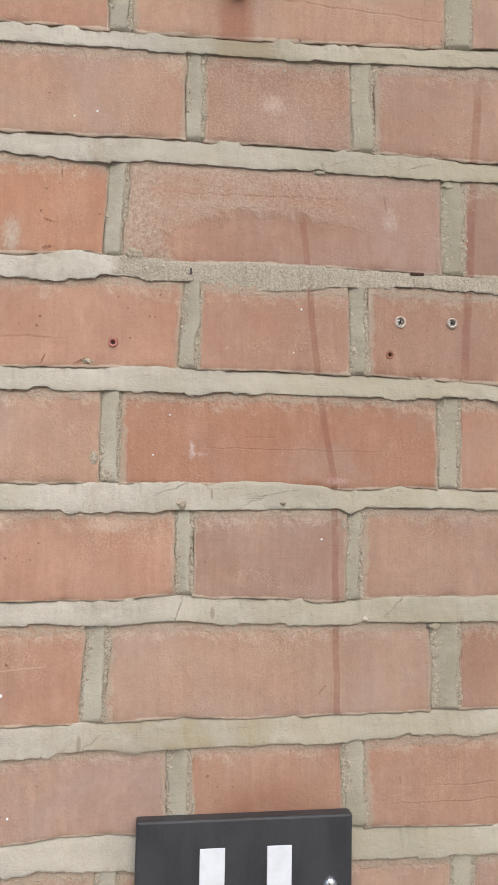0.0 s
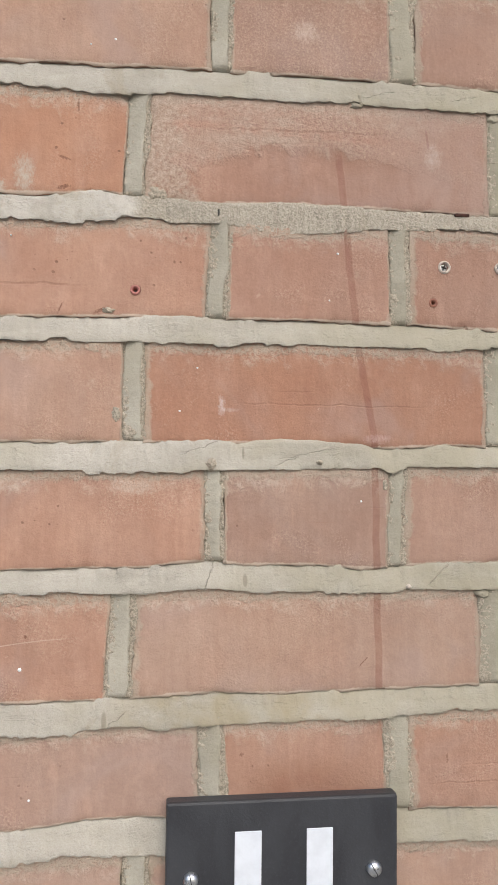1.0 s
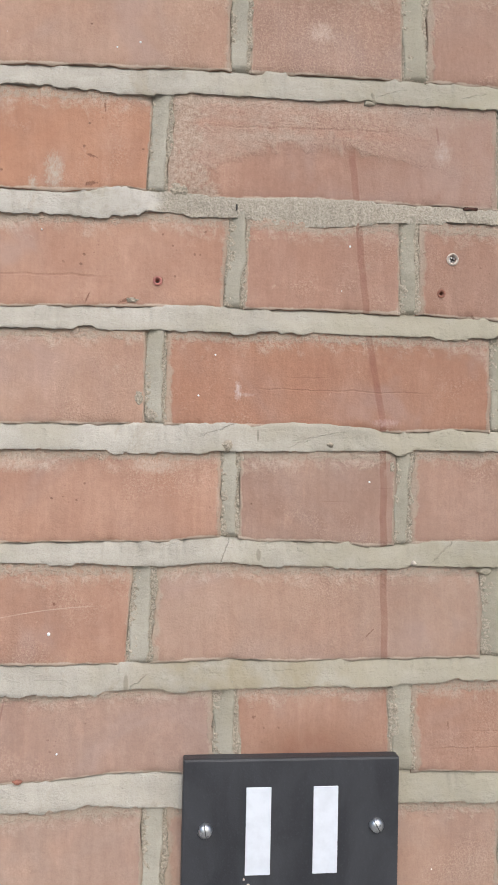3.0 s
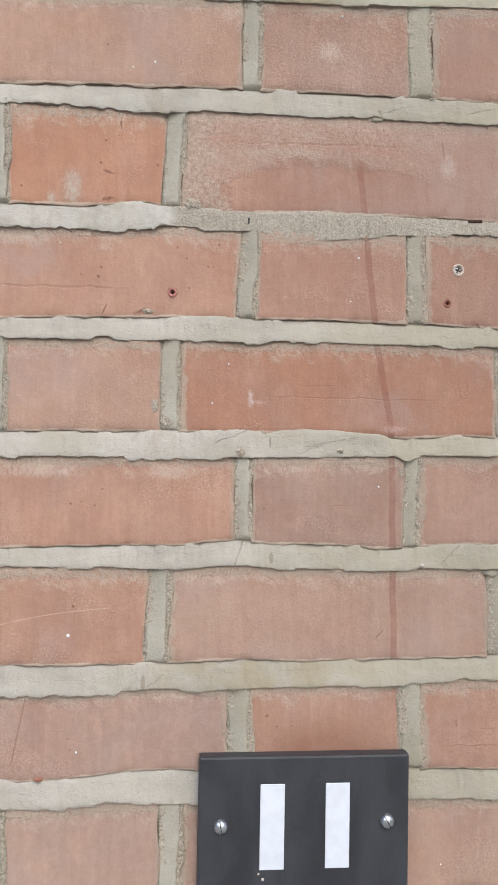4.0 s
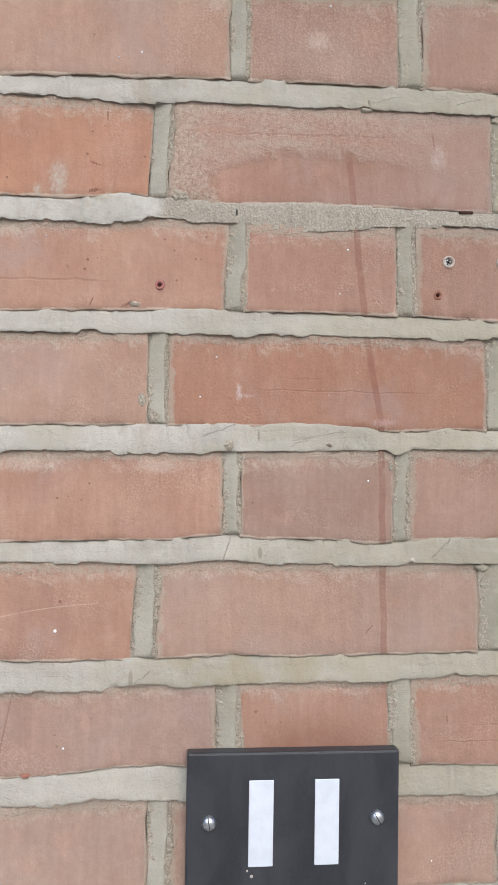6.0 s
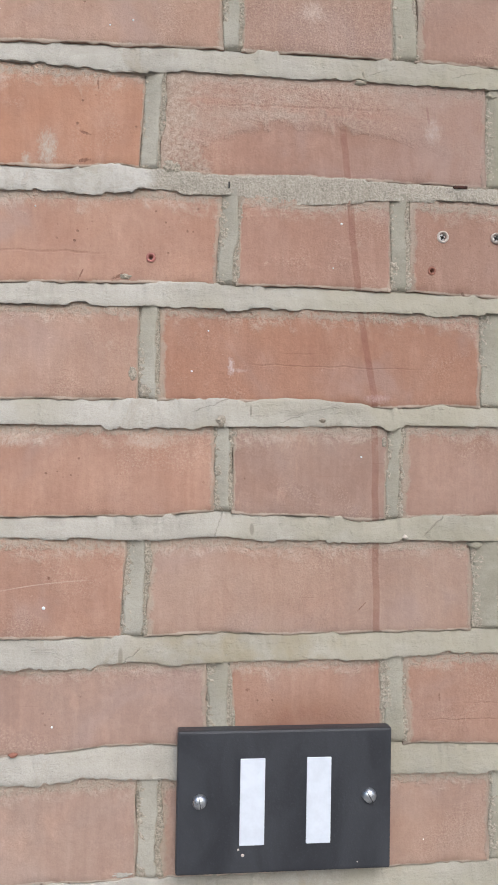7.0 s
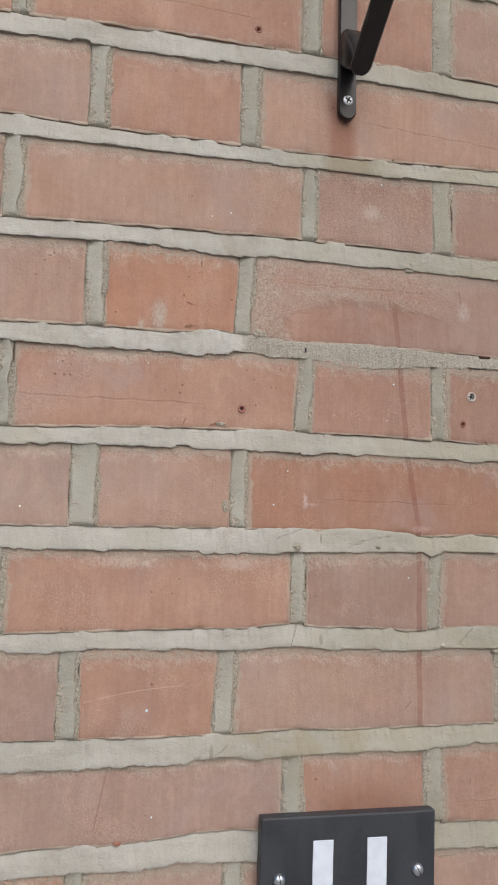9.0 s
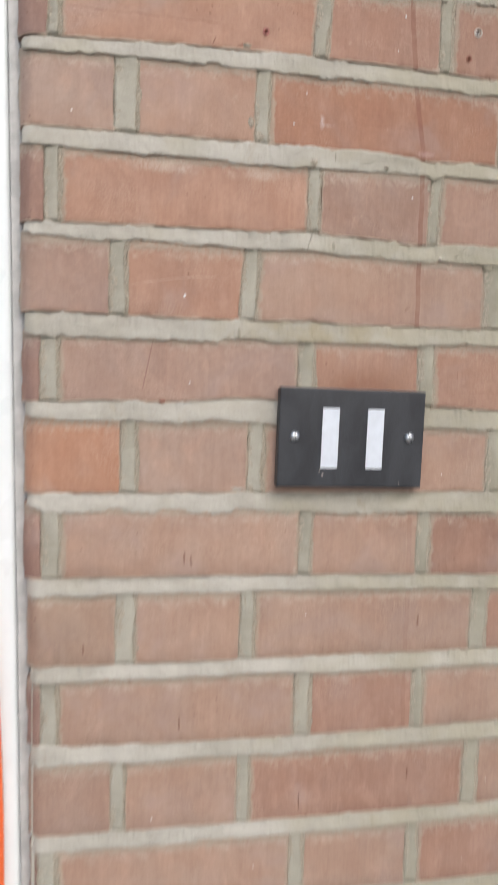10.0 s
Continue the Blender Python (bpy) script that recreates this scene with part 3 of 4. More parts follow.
course(-3, (1493, 1493, 1495, 1508, 1509, 1507), ((-115, 19), (-1, 12, 0.01), (225, 14)), "mlRo")
course(-4, (1422, 1421, 1419, 1433, 1436, 1435), ((-173, 13), (47, 11), (159, 10, 0.035)), "dogq")
course(-5, (1343, 1344, 1346, 1361, 1360, 1361), ((-120, 14), (-8, 14, 0.045), (221, 19)), "vopr")
course(-6, (1274, 1272, 1269, 1287, 1291, 1286), ((-175, 15), (45, 15, -0.025), (158, 15, -0.035)), "dvoo")
course(-7, (1199, 1195, 1192, 1210, 1210, 1210), ((-109, 14), (1, 14), (231, 15)), "Ompp")
course(-8, (1123, 1121, 1117, 1137, 1135, 1130), ((-173, 16), (49, 12), (163, 12)), "dppr")
course(-9, (1046, 1045, 1042, 1060, 1058, 1057), ((-110, 17), (-2, 13), (224, 16)), "bppr")
course(-10, (972, 969, 968, 989, 983, 984), ((-174, 14), (52, 15), (165, 11)), "dprp")
course(-11, (894, 889, 888, 907, 903, 901), ((-115, 12), (-2, 12), (224, 15)), "gprp")
course(-12, (817, 813, 811, 832, 827, 825), ((-175, 16), (51, 13), (167, 12)), "dppr")
SEEN = {c[0] for c in COURSES}
for k in list(range(-23, -12)) + list(range(4, 12)):
    odd = k % 2
    COURSES.append((k, Bed(k), ((-115, 13), (0, 13), (229, 14)) if odd else ((-174, 13), (50, 13), (164, 14)), "prop"))
COURSES.sort(key=lambda c: c[0])
BEDS = {c[0]: c[1] for c in COURSES}

# drilled holes and pock marks in the bricks: x, z, radius, depth (millimetres)
PITS = ((0, 1600, 2.6, 12), (184.5, 1597.5, 2.4, 4), (6, 1906, 2.8, 12), (192, 1620.3, 2.4, 7), (229, 1621, 2.2, 7))


def brick_mesh(x0, x1, low, high, seed, fine, deep=0.04, near_by=False, tilt=(0.0, 0.0)):
    """A brick's face with worn, wavering edges and 40 mm of its body. low and high give the height of its edges at x."""
    bm = bmesh.new()
    layer = bm.loops.layers.uv.new("face")
    n = 30 if x1 - x0 > 0.15 else (16 if x1 - x0 > 0.06 else 5)
    if near_by:
        n = max(5, int((x1 - x0) / 0.0024))
    bands = 20 if near_by else 5
    us = [0.0, 0.0006, 0.0016] + [0.0016 + (x1 - x0 - 0.0032) * i / n for i in range(1, n)] + [x1 - x0 - 0.0016, x1 - x0 - 0.0006, x1 - x0]
    vs = [0.0, 0.009, 0.025] + [0.025 + 0.95 * i / bands for i in range(1, bands)] + [0.975, 0.991, 1.0]
    near = [q for q in PITS if fine and x0 < q[0] * MM < x1 and low(q[0] * MM) < q[1] * MM < high(q[0] * MM)]
    for px, pz, r, d in near:
        base, tall = low(px * MM), high(px * MM) - low(px * MM)
        for s in (-2.4, -1.5, -1.05, -0.8, -0.4, 0.0, 0.4, 0.8, 1.05, 1.5, 2.4):
            us.append(px * MM - x0 + s * r * MM)
            vs.append((pz * MM + s * r * MM - base) / tall)
    if x0 < -0.17:
        us += [0.003, 0.005, 0.007, 0.009, 0.011, 0.013]
    us, vs = sorted(set(us)), sorted(set(q for q in vs if 0 <= q <= 1))
    lean = rough(seed * 3.1, 4.0) * 0.0009
    grid = []
    for j, v in enumerate(vs):
        row = []
        for i, u in enumerate(us):
            x = x0 + u
            z = low(x) * (1 - v) + high(x) * v
            side = min(u, x1 - x0 - u)
            up = min(v, 1 - v) * 0.064
            d = min(side, up)
            y = lean + rough(x * 18, z * 18, seed) * 0.0007
            y += 0.0008 * max(0.0, 1 - d / 0.0022) ** 2
            y += max(0.0, rough(x * 60, z * 60, seed + 5.0)) * 0.0024 * max(0.0, 1 - d / 0.0042)
            if near_by:
                y += rough(x * 190, z * 190, seed + 9.0) * 0.0005 * max(0.25, 1 - d / 0.008)
            if x0 < -0.17:
                y += 0.0110 * max(0.0, 1 - u / 0.013) ** 2
            if up == 0.0:
                z += (rough(x * 40, seed, 1.0 if v else 2.0) * 0.0013 + rough(x * 170, seed, 3.0) * 0.0009) * (1 if v else -1)
            if side == 0.0:
                x += (rough(z * 40, seed, 7.0) * 0.0018 + rough(z * 170, seed, 8.0) * 0.0009)
            x += (tilt[0] * (1 - u / (x1 - x0)) + tilt[1] * u / (x1 - x0)) * (v - 0.5) * 0.064
            for px, pz, r, dep in near:
                far = math.hypot(x - px * MM, z - pz * MM) / (r * MM)
                if far < 1.02:
                    y += dep * MM * (1.0 if far < 0.8 else 0.75)
            row.append(bm.verts.new((x, y, z)))
        grid.append(row)
    for j in range(len(vs) - 1):
        for i in range(len(us) - 1):
            f = bm.faces.new((grid[j][i], grid[j][i + 1], grid[j + 1][i + 1], grid[j + 1][i]))
            f.smooth = True
            for loop, (a, b) in zip(f.loops, ((i, j), (i + 1, j), (i + 1, j + 1), (i, j + 1))):
                loop[layer].uv = (us[a] / (x1 - x0), vs[b])
    rim = grid[0] + [r[-1] for r in grid[1:]] + grid[-1][-2::-1] + [r[0] for r in grid[-2:0:-1]]
    back = [bm.verts.new((v.co.x, deep, v.co.z)) for v in rim]
    for i in range(len(rim)):
        j = (i + 1) % len(rim)
        f = bm.faces.new((rim[j], rim[i], back[i], back[j]))
        for loop in f.loops:
            loop[layer].uv = (0.5, 0.3)
    return bm


# where the mortar hangs over the brick below, or is smeared up over the brick above: course, from, to (metres), millimetres
HANGS = ((-2, -0.052, -0.036, -2.6), (-2, -0.034, -0.024, 1.2), (0, -0.031, 0.02, 1.2), (0, 0.130, 0.139, -2.0), (0, 0.139, 0.25, 1.0), (-6, -0.043, -0.030, -2.2), (-1, -0.125, -0.008, 1.6), (0, -0.012, 0.11, 1.2), (-3, -0.155, -0.138, 1.6), (-3, -0.03, 0.035, 1.8), (-3, 0.148, 0.166, 3.0), (-5, -0.20, -0.03, 2.2), (-6, -0.075, -0.052, 1.5),
         (-7, -0.185, -0.125, 3.4), (-7, -0.115, -0.08, 4.4), (-7, -0.06, -0.015, 4.6), (-7, 0.01, 0.24, 2.2), (-9, 0.0, 0.13, 1.6), (-8, -0.195, -0.13, 2.0), (-5, 0.186, 0.212, -2.2), (-5, 0.214, 0.236, -1.4))
LAPS = ((-3, 0.012, 0.080, 2.2), (-3, 0.062, 0.146, 2.9), (-3, -0.02, 0.02, 1.2), (-1, -0.004, 0.12, 1.5), (0, 0.15, 0.24, 0.8),
        (-7, -0.03, 0.0, 2.0), (-10, -0.19, -0.16, 2.5), (-4, 0.165, 0.30, 1.6))


def bed_mesh(bed, x0, x1, rough_from=None):
    """Weather-struck bed joint: set back under the brick above, standing proud with a ragged lip over the brick below."""
    bm = bmesh.new()
    k = bed.k
    n = int((x1 - x0) / 0.0009)
    rows = []
    for i in range(n + 1):
        x = x0 + (x1 - x0) * i / n
        top, low = bed.edge(x, True), bed.edge(x, False)
        wave = rough(x * 14, k * 5.3, 0.0, 2) * 0.0010
        nib = rough(x * 90, k * 5.3, 9.0) * 0.0005 + rough(x * 300, k * 5.3, 19.0, 4) * 0.0006
        flake = rough(x * 17, k * 7.7, 31.0, 4)
        nib -= 0.0013 * min(1.0, max(0.0, flake - 0.30) * 14)
        nib += 0.0014 * min(1.0, max(0.0, -0.34 - flake) * 14)
        for kk, xa, xb, drop in HANGS:
            if kk == k and xa < x < xb:
                nib -= drop * MM * min(1.0, (x - xa) * 250, (xb - x) * 250) * (0.75 + 0.6 * rough(x * 130, k, 61.0))
        low += wave
        proud = 0.0018 + rough(x * 35, k * 3.1, 41.0) * 0.0009
        back = 0.0018 + rough(x * 25, k * 3.1, 51.0) * 0.0010
        if k == -1 and x > -0.004:
            f = min(1.0, (x + 0.004) / 0.01)
            proud = proud * (1 - f) + f * (0.0006 + rough(x * 300, 3.0) * 0.0010)
            back = back * (1 - f) + f * (0.0002 + rough(x * 260, 8.0) * 0.0010)
        lap = min(0.0011, max(0.0, rough(x * 34, k * 4.4, 91.0, 6) - 0.12) * 0.0035) * (0.85 + 0.35 * rough(x * 150, k, 95.0, 3))
        for kk, xa, xb, rise in LAPS:
            if kk == k and xa < x < xb:
                lap = max(lap, rise * MM * min(1.0, (x - xa) * 120, (xb - x) * 120) * (0.6 + 0.6 * rough(x * 28, k, 71.0, 4) + 0.1 * rough(x * 200, k, 81.0, 3)))
        if lap > 0.0:
            back = back * max(0.0, 1 - lap / 0.0015) - 0.0011 * min(1.0, lap / 0.0015)
        turn = max(0.0, 1 - (x - x0 + 0.0015 * rough(k * 9.1, 2.0)) / 0.009) ** 2 if x0 < -0.17 else 0.0
        low += 0.0022 * turn
        top -= 0.0016 * turn
        col = []
        for s, y in ((1.16, 0.006), (1.02, back + 0.0007), (0.90, back * 0.8), (0.66, back * 0.5 - proud * 0.2), (0.42, back * 0.2 - proud * 0.5), (0.20, -proud * 0.80), (0.04, -proud), (0.0, -proud * 0.93), (0.012, 0.0), (0.012, 0.006)):
            z = low + (top - low) * s + nib * max(0.0, 1 - max(0.0, s) / 0.35) + lap * min(1.0, max(0.0, s - 0.7) / 0.3)
            grit = rough(x * 210, z * 210, k * 2.0) * 0.0005 + rough(x * 60, z * 120, k * 2.0) * 0.0006
            col.append(bm.verts.new((x, y + 0.007 * turn + (grit if 0.0 <= s <= 1.0 else 0.0), z)))
        rows.append(col)
    for a, b in zip(rows, rows[1:]):
        for j in range(len(a) - 1):
            bm.faces.new((a[j], a[j + 1], b[j + 1], b[j])).smooth = j < 6
    for col in (rows[0], rows[-1]):
        bm.faces.new(col if col is rows[0] else col[::-1])
    bmesh.ops.recalc_face_normals(bm, faces=bm.faces[:])
    return bm


def perp_mesh(xm, width, low, high, seed, tilt=0.0):
    """Upright joint, struck to one side, with a rough right edge that laps over the brick."""
    bm = bmesh.new()
    n = max(4, int((high - low) / 0.0013))
    rows = []
    for i in range(n + 1):
        z = low + (high - low) * i / n
        lean = rough(z * 30, seed, 1.0) * 0.0012
        right = xm + width / 2 - 0.0016 + lean + rough(z * 36, seed, 4.0) * 0.0020 + rough(z * 300, seed, 5.0, 4) * 0.0009
        left = xm - width / 2 + 0.0009 + rough(z * 34, seed, 14.0) * 0.0017 + rough(z * 260, seed, 15.0, 4) * 0.0005
        hollow = 0.0015 + rough(z * 36, seed, 16.0) * 0.0012
        sink = 0.004 * max(0.0, 1 - (z - low) / 0.003)
        proud = 0.0013 + rough(z * 30, seed, 6.0) * 0.0009
        row = []
        for s, y in ((0.0, 0.006), (0.0, hollow), (0.10, hollow * 0.75), (0.35, hollow * 0.4), (0.6, -proud * 0.35), (0.85, -proud * 0.7), (0.97, -proud * 0.8), (1.0, -proud * 0.5), (1.0, 0.003), (1.0, 0.006)):
            x = left + (right - left) * s
            grit = rough(x * 90, z * 90, seed) * 0.0004
            row.append(bm.verts.new((x + tilt * (z - (low + high) / 2), y + sink + (grit if 0.0 < s < 1.0 else 0.0), z)))
        rows.append(row)
    for a, b in zip(rows, rows[1:]):
        for j in range(len(a) - 1):
            bm.faces.new((a[j + 1], a[j], b[j], b[j + 1])).smooth = True
    bmesh.ops.recalc_face_normals(bm, faces=bm.faces[:])
    return bm


def fill_mesh(xm, width, low, high, seed, tilt=0.0):
    """The rough, sandy filling that shows at both sides of an upright joint's ribbon and laps onto the bricks."""
    bm = bmesh.new()
    n = max(4, int((high - low) / 0.0010))
    rows = []
    for i in range(n + 1):
        z = low + (high - low) * i / n
        slant = tilt * (z - (low + high) / 2)
        left = xm - width / 2 - 0.0004 + slant + rough(z * 120, seed, 21.0, 4) * 0.0009
        right = xm + width / 2 + 0.0016 + slant + rough(z * 60, seed, 22.0, 5) * 0.0024
        row = [bm.verts.new((left, 0.006, z))]
        for j in range(12):
            x = left + (right - left) * j / 11
            y = 0.0015 - 0.0017 * j / 11 + rough(x * 420, z * 420, seed, 3) * 0.0011 + 0.0035 * max(0.0, 1 - (z - low) / 0.0022)
            row.append(bm.verts.new((x, y, z)))
        row.append(bm.verts.new((right, 0.006, z)))
        rows.append(row)
    for a, b in zip(rows, rows[1:]):
        for j in range(len(a) - 1):
            bm.faces.new((a[j + 1], a[j], b[j], b[j + 1])).smooth = True
    bmesh.ops.recalc_face_normals(bm, faces=bm.faces[:])
    return bm


def smear_mesh(x, z, w, h, seed, proud=0.0012):
    """A thin, ragged dab of mortar on a brick's face."""
    bm = bmesh.new()
    rings, steps = 5, 34
    centre = bm.verts.new((x, -proud, z))
    last = None
    for r in range(1, rings + 1):
        ring = []
        for i in range(steps):
            a = 2 * math.pi * i / steps
            wob = 1 + 0.38 * rough(math.cos(a) * 1.6, math.sin(a) * 1.6, seed, 4)
            s = r / rings * wob
            px, pz = x + math.cos(a) * s * w / 2, z + math.sin(a) * s * h / 2
            y = -proud * (1 - (r / rings) ** 3) + rough(px * 300, pz * 300, seed) * 0.0005
            ring.append(bm.verts.new((px, y if r < rings else 0.0014, pz)))
        for i in range(steps):
            j = (i + 1) % steps
            if last:
                bm.faces.new((last[i], last[j], ring[j], ring[i])).smooth = True
            else:
                bm.faces.new((centre, ring[j], ring[i])).smooth = True
        last = ring
    bmesh.ops.recalc_face_normals(bm, faces=bm.faces[:])
    return bm


# body of the wall behind the bricks
bm = bmesh.new()
box(bm, EDGE + 0.0075, FAR_END, 0.0050, DEPTH, 0.0, BEDS[11].edge(0, True) + 0.064)
part("wall_core", bm, MORTAR, wall)

spare = []     # courses and ends out of sight, joined
for k, bed, perps, tones in COURSES:
    above = BEDS.get(k + 1)
    low = (lambda x, b=bed: b.edge(x, True))
    high = (lambda x, a=above: a.edge(x, False) + 0.0026) if above else (lambda x, b=bed: b.edge(x, True) + 0.062)
    joints = [(q[0] * MM, q[1] * MM) for q in perps]
    slopes = [q[2] if len(q) > 2 else 0.0 for q in perps]
    step = (0.116, 0.226) if k % 2 else (0.226, 0.116)
    while joints[-1][0] < FAR_END:
        joints.append((joints[-1][0] + step[(len(joints) - 3) % 2], 0.013))
    left = wall_end(bed.edge(-0.19, True), k)
    for i, (mid, w) in enumerate(joints):
        right = min(mid - w / 2, FAR_END)
        seed = k * 13.7 + i * 3.3
        fine = k in SEEN and left < VIEW
        before = slopes[i - 1] if 0 < i <= len(slopes) else 0.0
        slope = slopes[i] if i < len(slopes) else 0.0
        if fine:
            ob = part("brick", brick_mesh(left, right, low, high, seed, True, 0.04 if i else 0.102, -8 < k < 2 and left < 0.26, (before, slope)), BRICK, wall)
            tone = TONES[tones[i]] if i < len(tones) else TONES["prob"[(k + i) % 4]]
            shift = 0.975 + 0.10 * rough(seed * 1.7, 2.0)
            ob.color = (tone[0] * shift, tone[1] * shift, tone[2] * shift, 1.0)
            if mid < VIEW:
                part("perp_joint", perp_mesh(mid, w, bed.edge(mid, True) - 0.0006, high(mid) + 0.002, seed, slope), PERP_MORTAR, wall)
                part("joint_filling", fill_mesh(mid, w, bed.edge(mid, True) - 0.0006, high(mid) + 0.002, seed, slope), SANDY, wall)
        elif right - left > 0.004:
            spare.append((left, right, low(left), high(left)))
        left = mid + w / 2
        if left > FAR_END:
            break
    if k in SEEN:
        part("bed_joint", bed_mesh(bed, wall_end(bed.edge(-0.19, True), k + 50) + 0.003, VIEW), MORTAR, wall)

verts, faces = [], []
for x0, x1, z0, z1 in spare:
    b = len(verts)
    verts += [(x0, 0.0, z0), (x1, 0.0, z0), (x1, 0.0, z1), (x0, 0.0, z1), (x0, 0.03, z0), (x1, 0.03, z0), (x1, 0.03, z1), (x0, 0.03, z1)]
    faces += [[b + q for q in f] for f in ((0, 1, 2, 3), (1, 0, 4, 5), (2, 1, 5, 6), (3, 2, 6, 7), (0, 3, 7, 4))]
me = bpy.data.meshes.new("outer_brickwork")
me.from_pydata(verts, [], faces)
me.materials.append(BRICK)
outer = new("outer_brickwork", me)
outer.parent = wall
outer.color = (*TONES["r"], 1.0)
outer["kind"] = "stuff"

# dabs and flakes of mortar on the faces: x, z, width, height (millimetres)
for x, z, w, h, material in ((48, 1497, 9, 7, SANDY),
                             (-11, 1526, 6, 11, SANDY), (-3, 1515, 9, 9, SANDY), (135, 1722, 7, 6, MORTAR),
                             (152, 1484, 4, 8, SANDY), (-16, 1587.5, 9, 3.4, SANDY), (13, 1660, 13, 10, SANDY), (-81, 1289.5, 6, 2.8, CLAY_RIM),
                             (166, 1421.5, 5, 4, MORTAR), (227, 1718, 9, 6, MORTAR), (214, 1417, 10, 6, MORTAR), (-14, 1214, 14, 4, MORTAR), (30, 1192, 12, 6, MORTAR)):
    part("mortar_dab", smear_mesh(x * MM, z * MM, w * MM, h * MM, x * 0.37 + z * 0.11, 0.0007), material, wall)

# a curl of mortar that the trowel left hanging
for x, z, w, h, proud in ((138.5, 1723.5, 4.6, 10, 2.4), (135.5, 1720.4, 9, 3.6, 1.9)):
    part("mortar_curl", smear_mesh(x * MM, z * MM, w * MM, h * MM, x + z * 0.3, proud * MM), MORTAR, wall)

# rounded pebbles that show in the beds: x, z, radius (millimetres)
for x, z, r, material in ((45.6, 1496.6, 4.6, SANDY), (111.3, 1497.6, 2.3, SANDY), (166.0, 1422.0, 2.0, PALE_CHIP)):
    part("pebble", smear_mesh(x * MM, z * MM, r * 2.1 * MM, r * 1.8 * MM, x + z, 0.0032), material, wall, "small rounded pebble in the mortar")

# paint specks and pale scuffs on the bricks: x, z, radius or size (millimetres)
for x, z, r in ((-63.9, 1379.2, 1.3), (123.5, 1626.3, 0.9), (26.5, 1528, 0.8), (37, 1554, 0.7), (137, 1474, 0.8), (-12.5, 1752, 0.9), (-27, 1748, 0.7), (-58, 1306, 0.8), (118, 1597, 0.6), (112, 1790, 0.9), (-72, 1630, 0.6), (-137, 1627, 0.6)):
    r *= 0.85
    bm = lathe(bmesh.new(), ((r * MM, -0.0012), (r * MM * 0.95, 0.0004), (r * MM * 0.5, 0.0008), (0, 0.0009)), 11)
    ob = part("paint_speck", bm, UPVC, wall, "white paint speck")
    ob.location = (x * MM, 0, z * MM)
part("steel_pin", box(bmesh.new(), 0.0491, 0.0502, -0.0016, 0.003, 1.6468, 1.6505, 0.0003, 2), BLACK, wall, "rusty pin end in the mortar")

part("iron_stub", box(bmesh.new(), 0.1992, 0.2090, -0.0013, 0.006, 1.6529, 1.6551, 0.0010, 2), RUST, wall, "rusted flat iron end in the mortar")

# ---- the slate sign ----
sign = thing("slate_sign", "dark slate sign with white bars screwed to the brick wall", "sign")
sign.location = (0.0862, 0.0, 1.2612)
sign.rotation_euler = (0, radians(0.7), 0)
bm = box(bmesh.new(), -0.0674, 0.0674, -0.0120, -0.0020, -0.0447, 0.0428, 0.0016, 2)
slab = part("slate_slab", bm, SLATE, sign)
for x0, x1 in ((-0.0285, -0.0130), (0.0132, 0.0287)):
    bm = box(bmesh.new(), x0, x1, -0.0126, -0.0110, -0.0275, 0.0255, 0.0005, 2)
    part("white_bar", bm, PAINT, sign, "plain white painted bar")
for x, z, r in ((-0.0262, -0.0335, 0.0011), (-0.0290, -0.0300, 0.0008), (0.046, -0.040, 0.0005)):
    bm = bmesh.new()
    lathe(bm, ((r, 0.0119), (r * 0.7, 0.0123), (0, 0.0123)), 9)
    ob = part("paint_speck", bm, PALE_CHIP, sign, "dried pale speck")
    ob.location = (x, 0, z)


def dome_screw(x, z, turn):
    """Slotted dome-head screw, its head on the slate's face."""
    bm = lathe(bmesh.new(), ((0.0047, 0.0118), (0.0047, 0.0127), (0.0044, 0.0138), (0.0036, 0.0149), (0.0024, 0.0156), (0.0012, 0.01590), (0, 0.0160)), 28)
    head = smooth(part("screw_head", bm, STEEL, sign, "bright slotted dome screw head"))
    head.location = (x, 0, z)
    bm = box(bmesh.new(), -0.0042, 0.0042, -0.01605, -0.0140, -0.00028, 0.00028, 0.0001, 1)
    slot = part("screw_slot", bm, SLATE, head, "dark screw slot")
    slot.rotation_euler = (0, turn, 0)


dome_screw(-0.0532, 0.0, radians(80))
dome_screw(0.0530, 0.0010, radians(60))


# ---- wall plugs and screws left in the brick ----
def wall_screw(x, z, name, label, ring, width):
    ob = thing(name, label, "screw", group="old fixings in the wall")
    ob.location = (x, 0.0, z)
    part("plug_rim", lathe(bmesh.new(), ((width, -0.0012), (width * 0.97, 0.0006), (width * 0.80, 0.0011), (width * 0.62, 0.0002), (width * 0.60, -0.004)), 22), ring, ob, "chipped pale rim")
    head = part("screw_head", lathe(bmesh.new(), ((width * 0.58, -0.0030), (width * 0.52, -0.0012), (width * 0.25, -0.0008), (width * 0.22, -0.0024), (0, -0.0026)), 18), ZINC, ob, "dull zinc screw head")
    for a in (0.4, 0.4 + math.pi / 2):
        bm = box(bmesh.new(), -width * 0.42, width * 0.42, 0.0004, 0.0024, -width * 0.09, width * 0.09)
        cross = part("cross_slot", bm, BLACK, head)
        cross.rotation_euler = (0, a, 0)


wall_screw(0.1920, 1.6203, "wall_screw", "zinc screw in a chipped plug hole in the brick", PALE_CHIP, 0.0042)
wall_screw(0.2290, 1.6210, "wall_screw", "zinc screw in a chipped plug hole in the brick", PALE_CHIP, 0.0037)


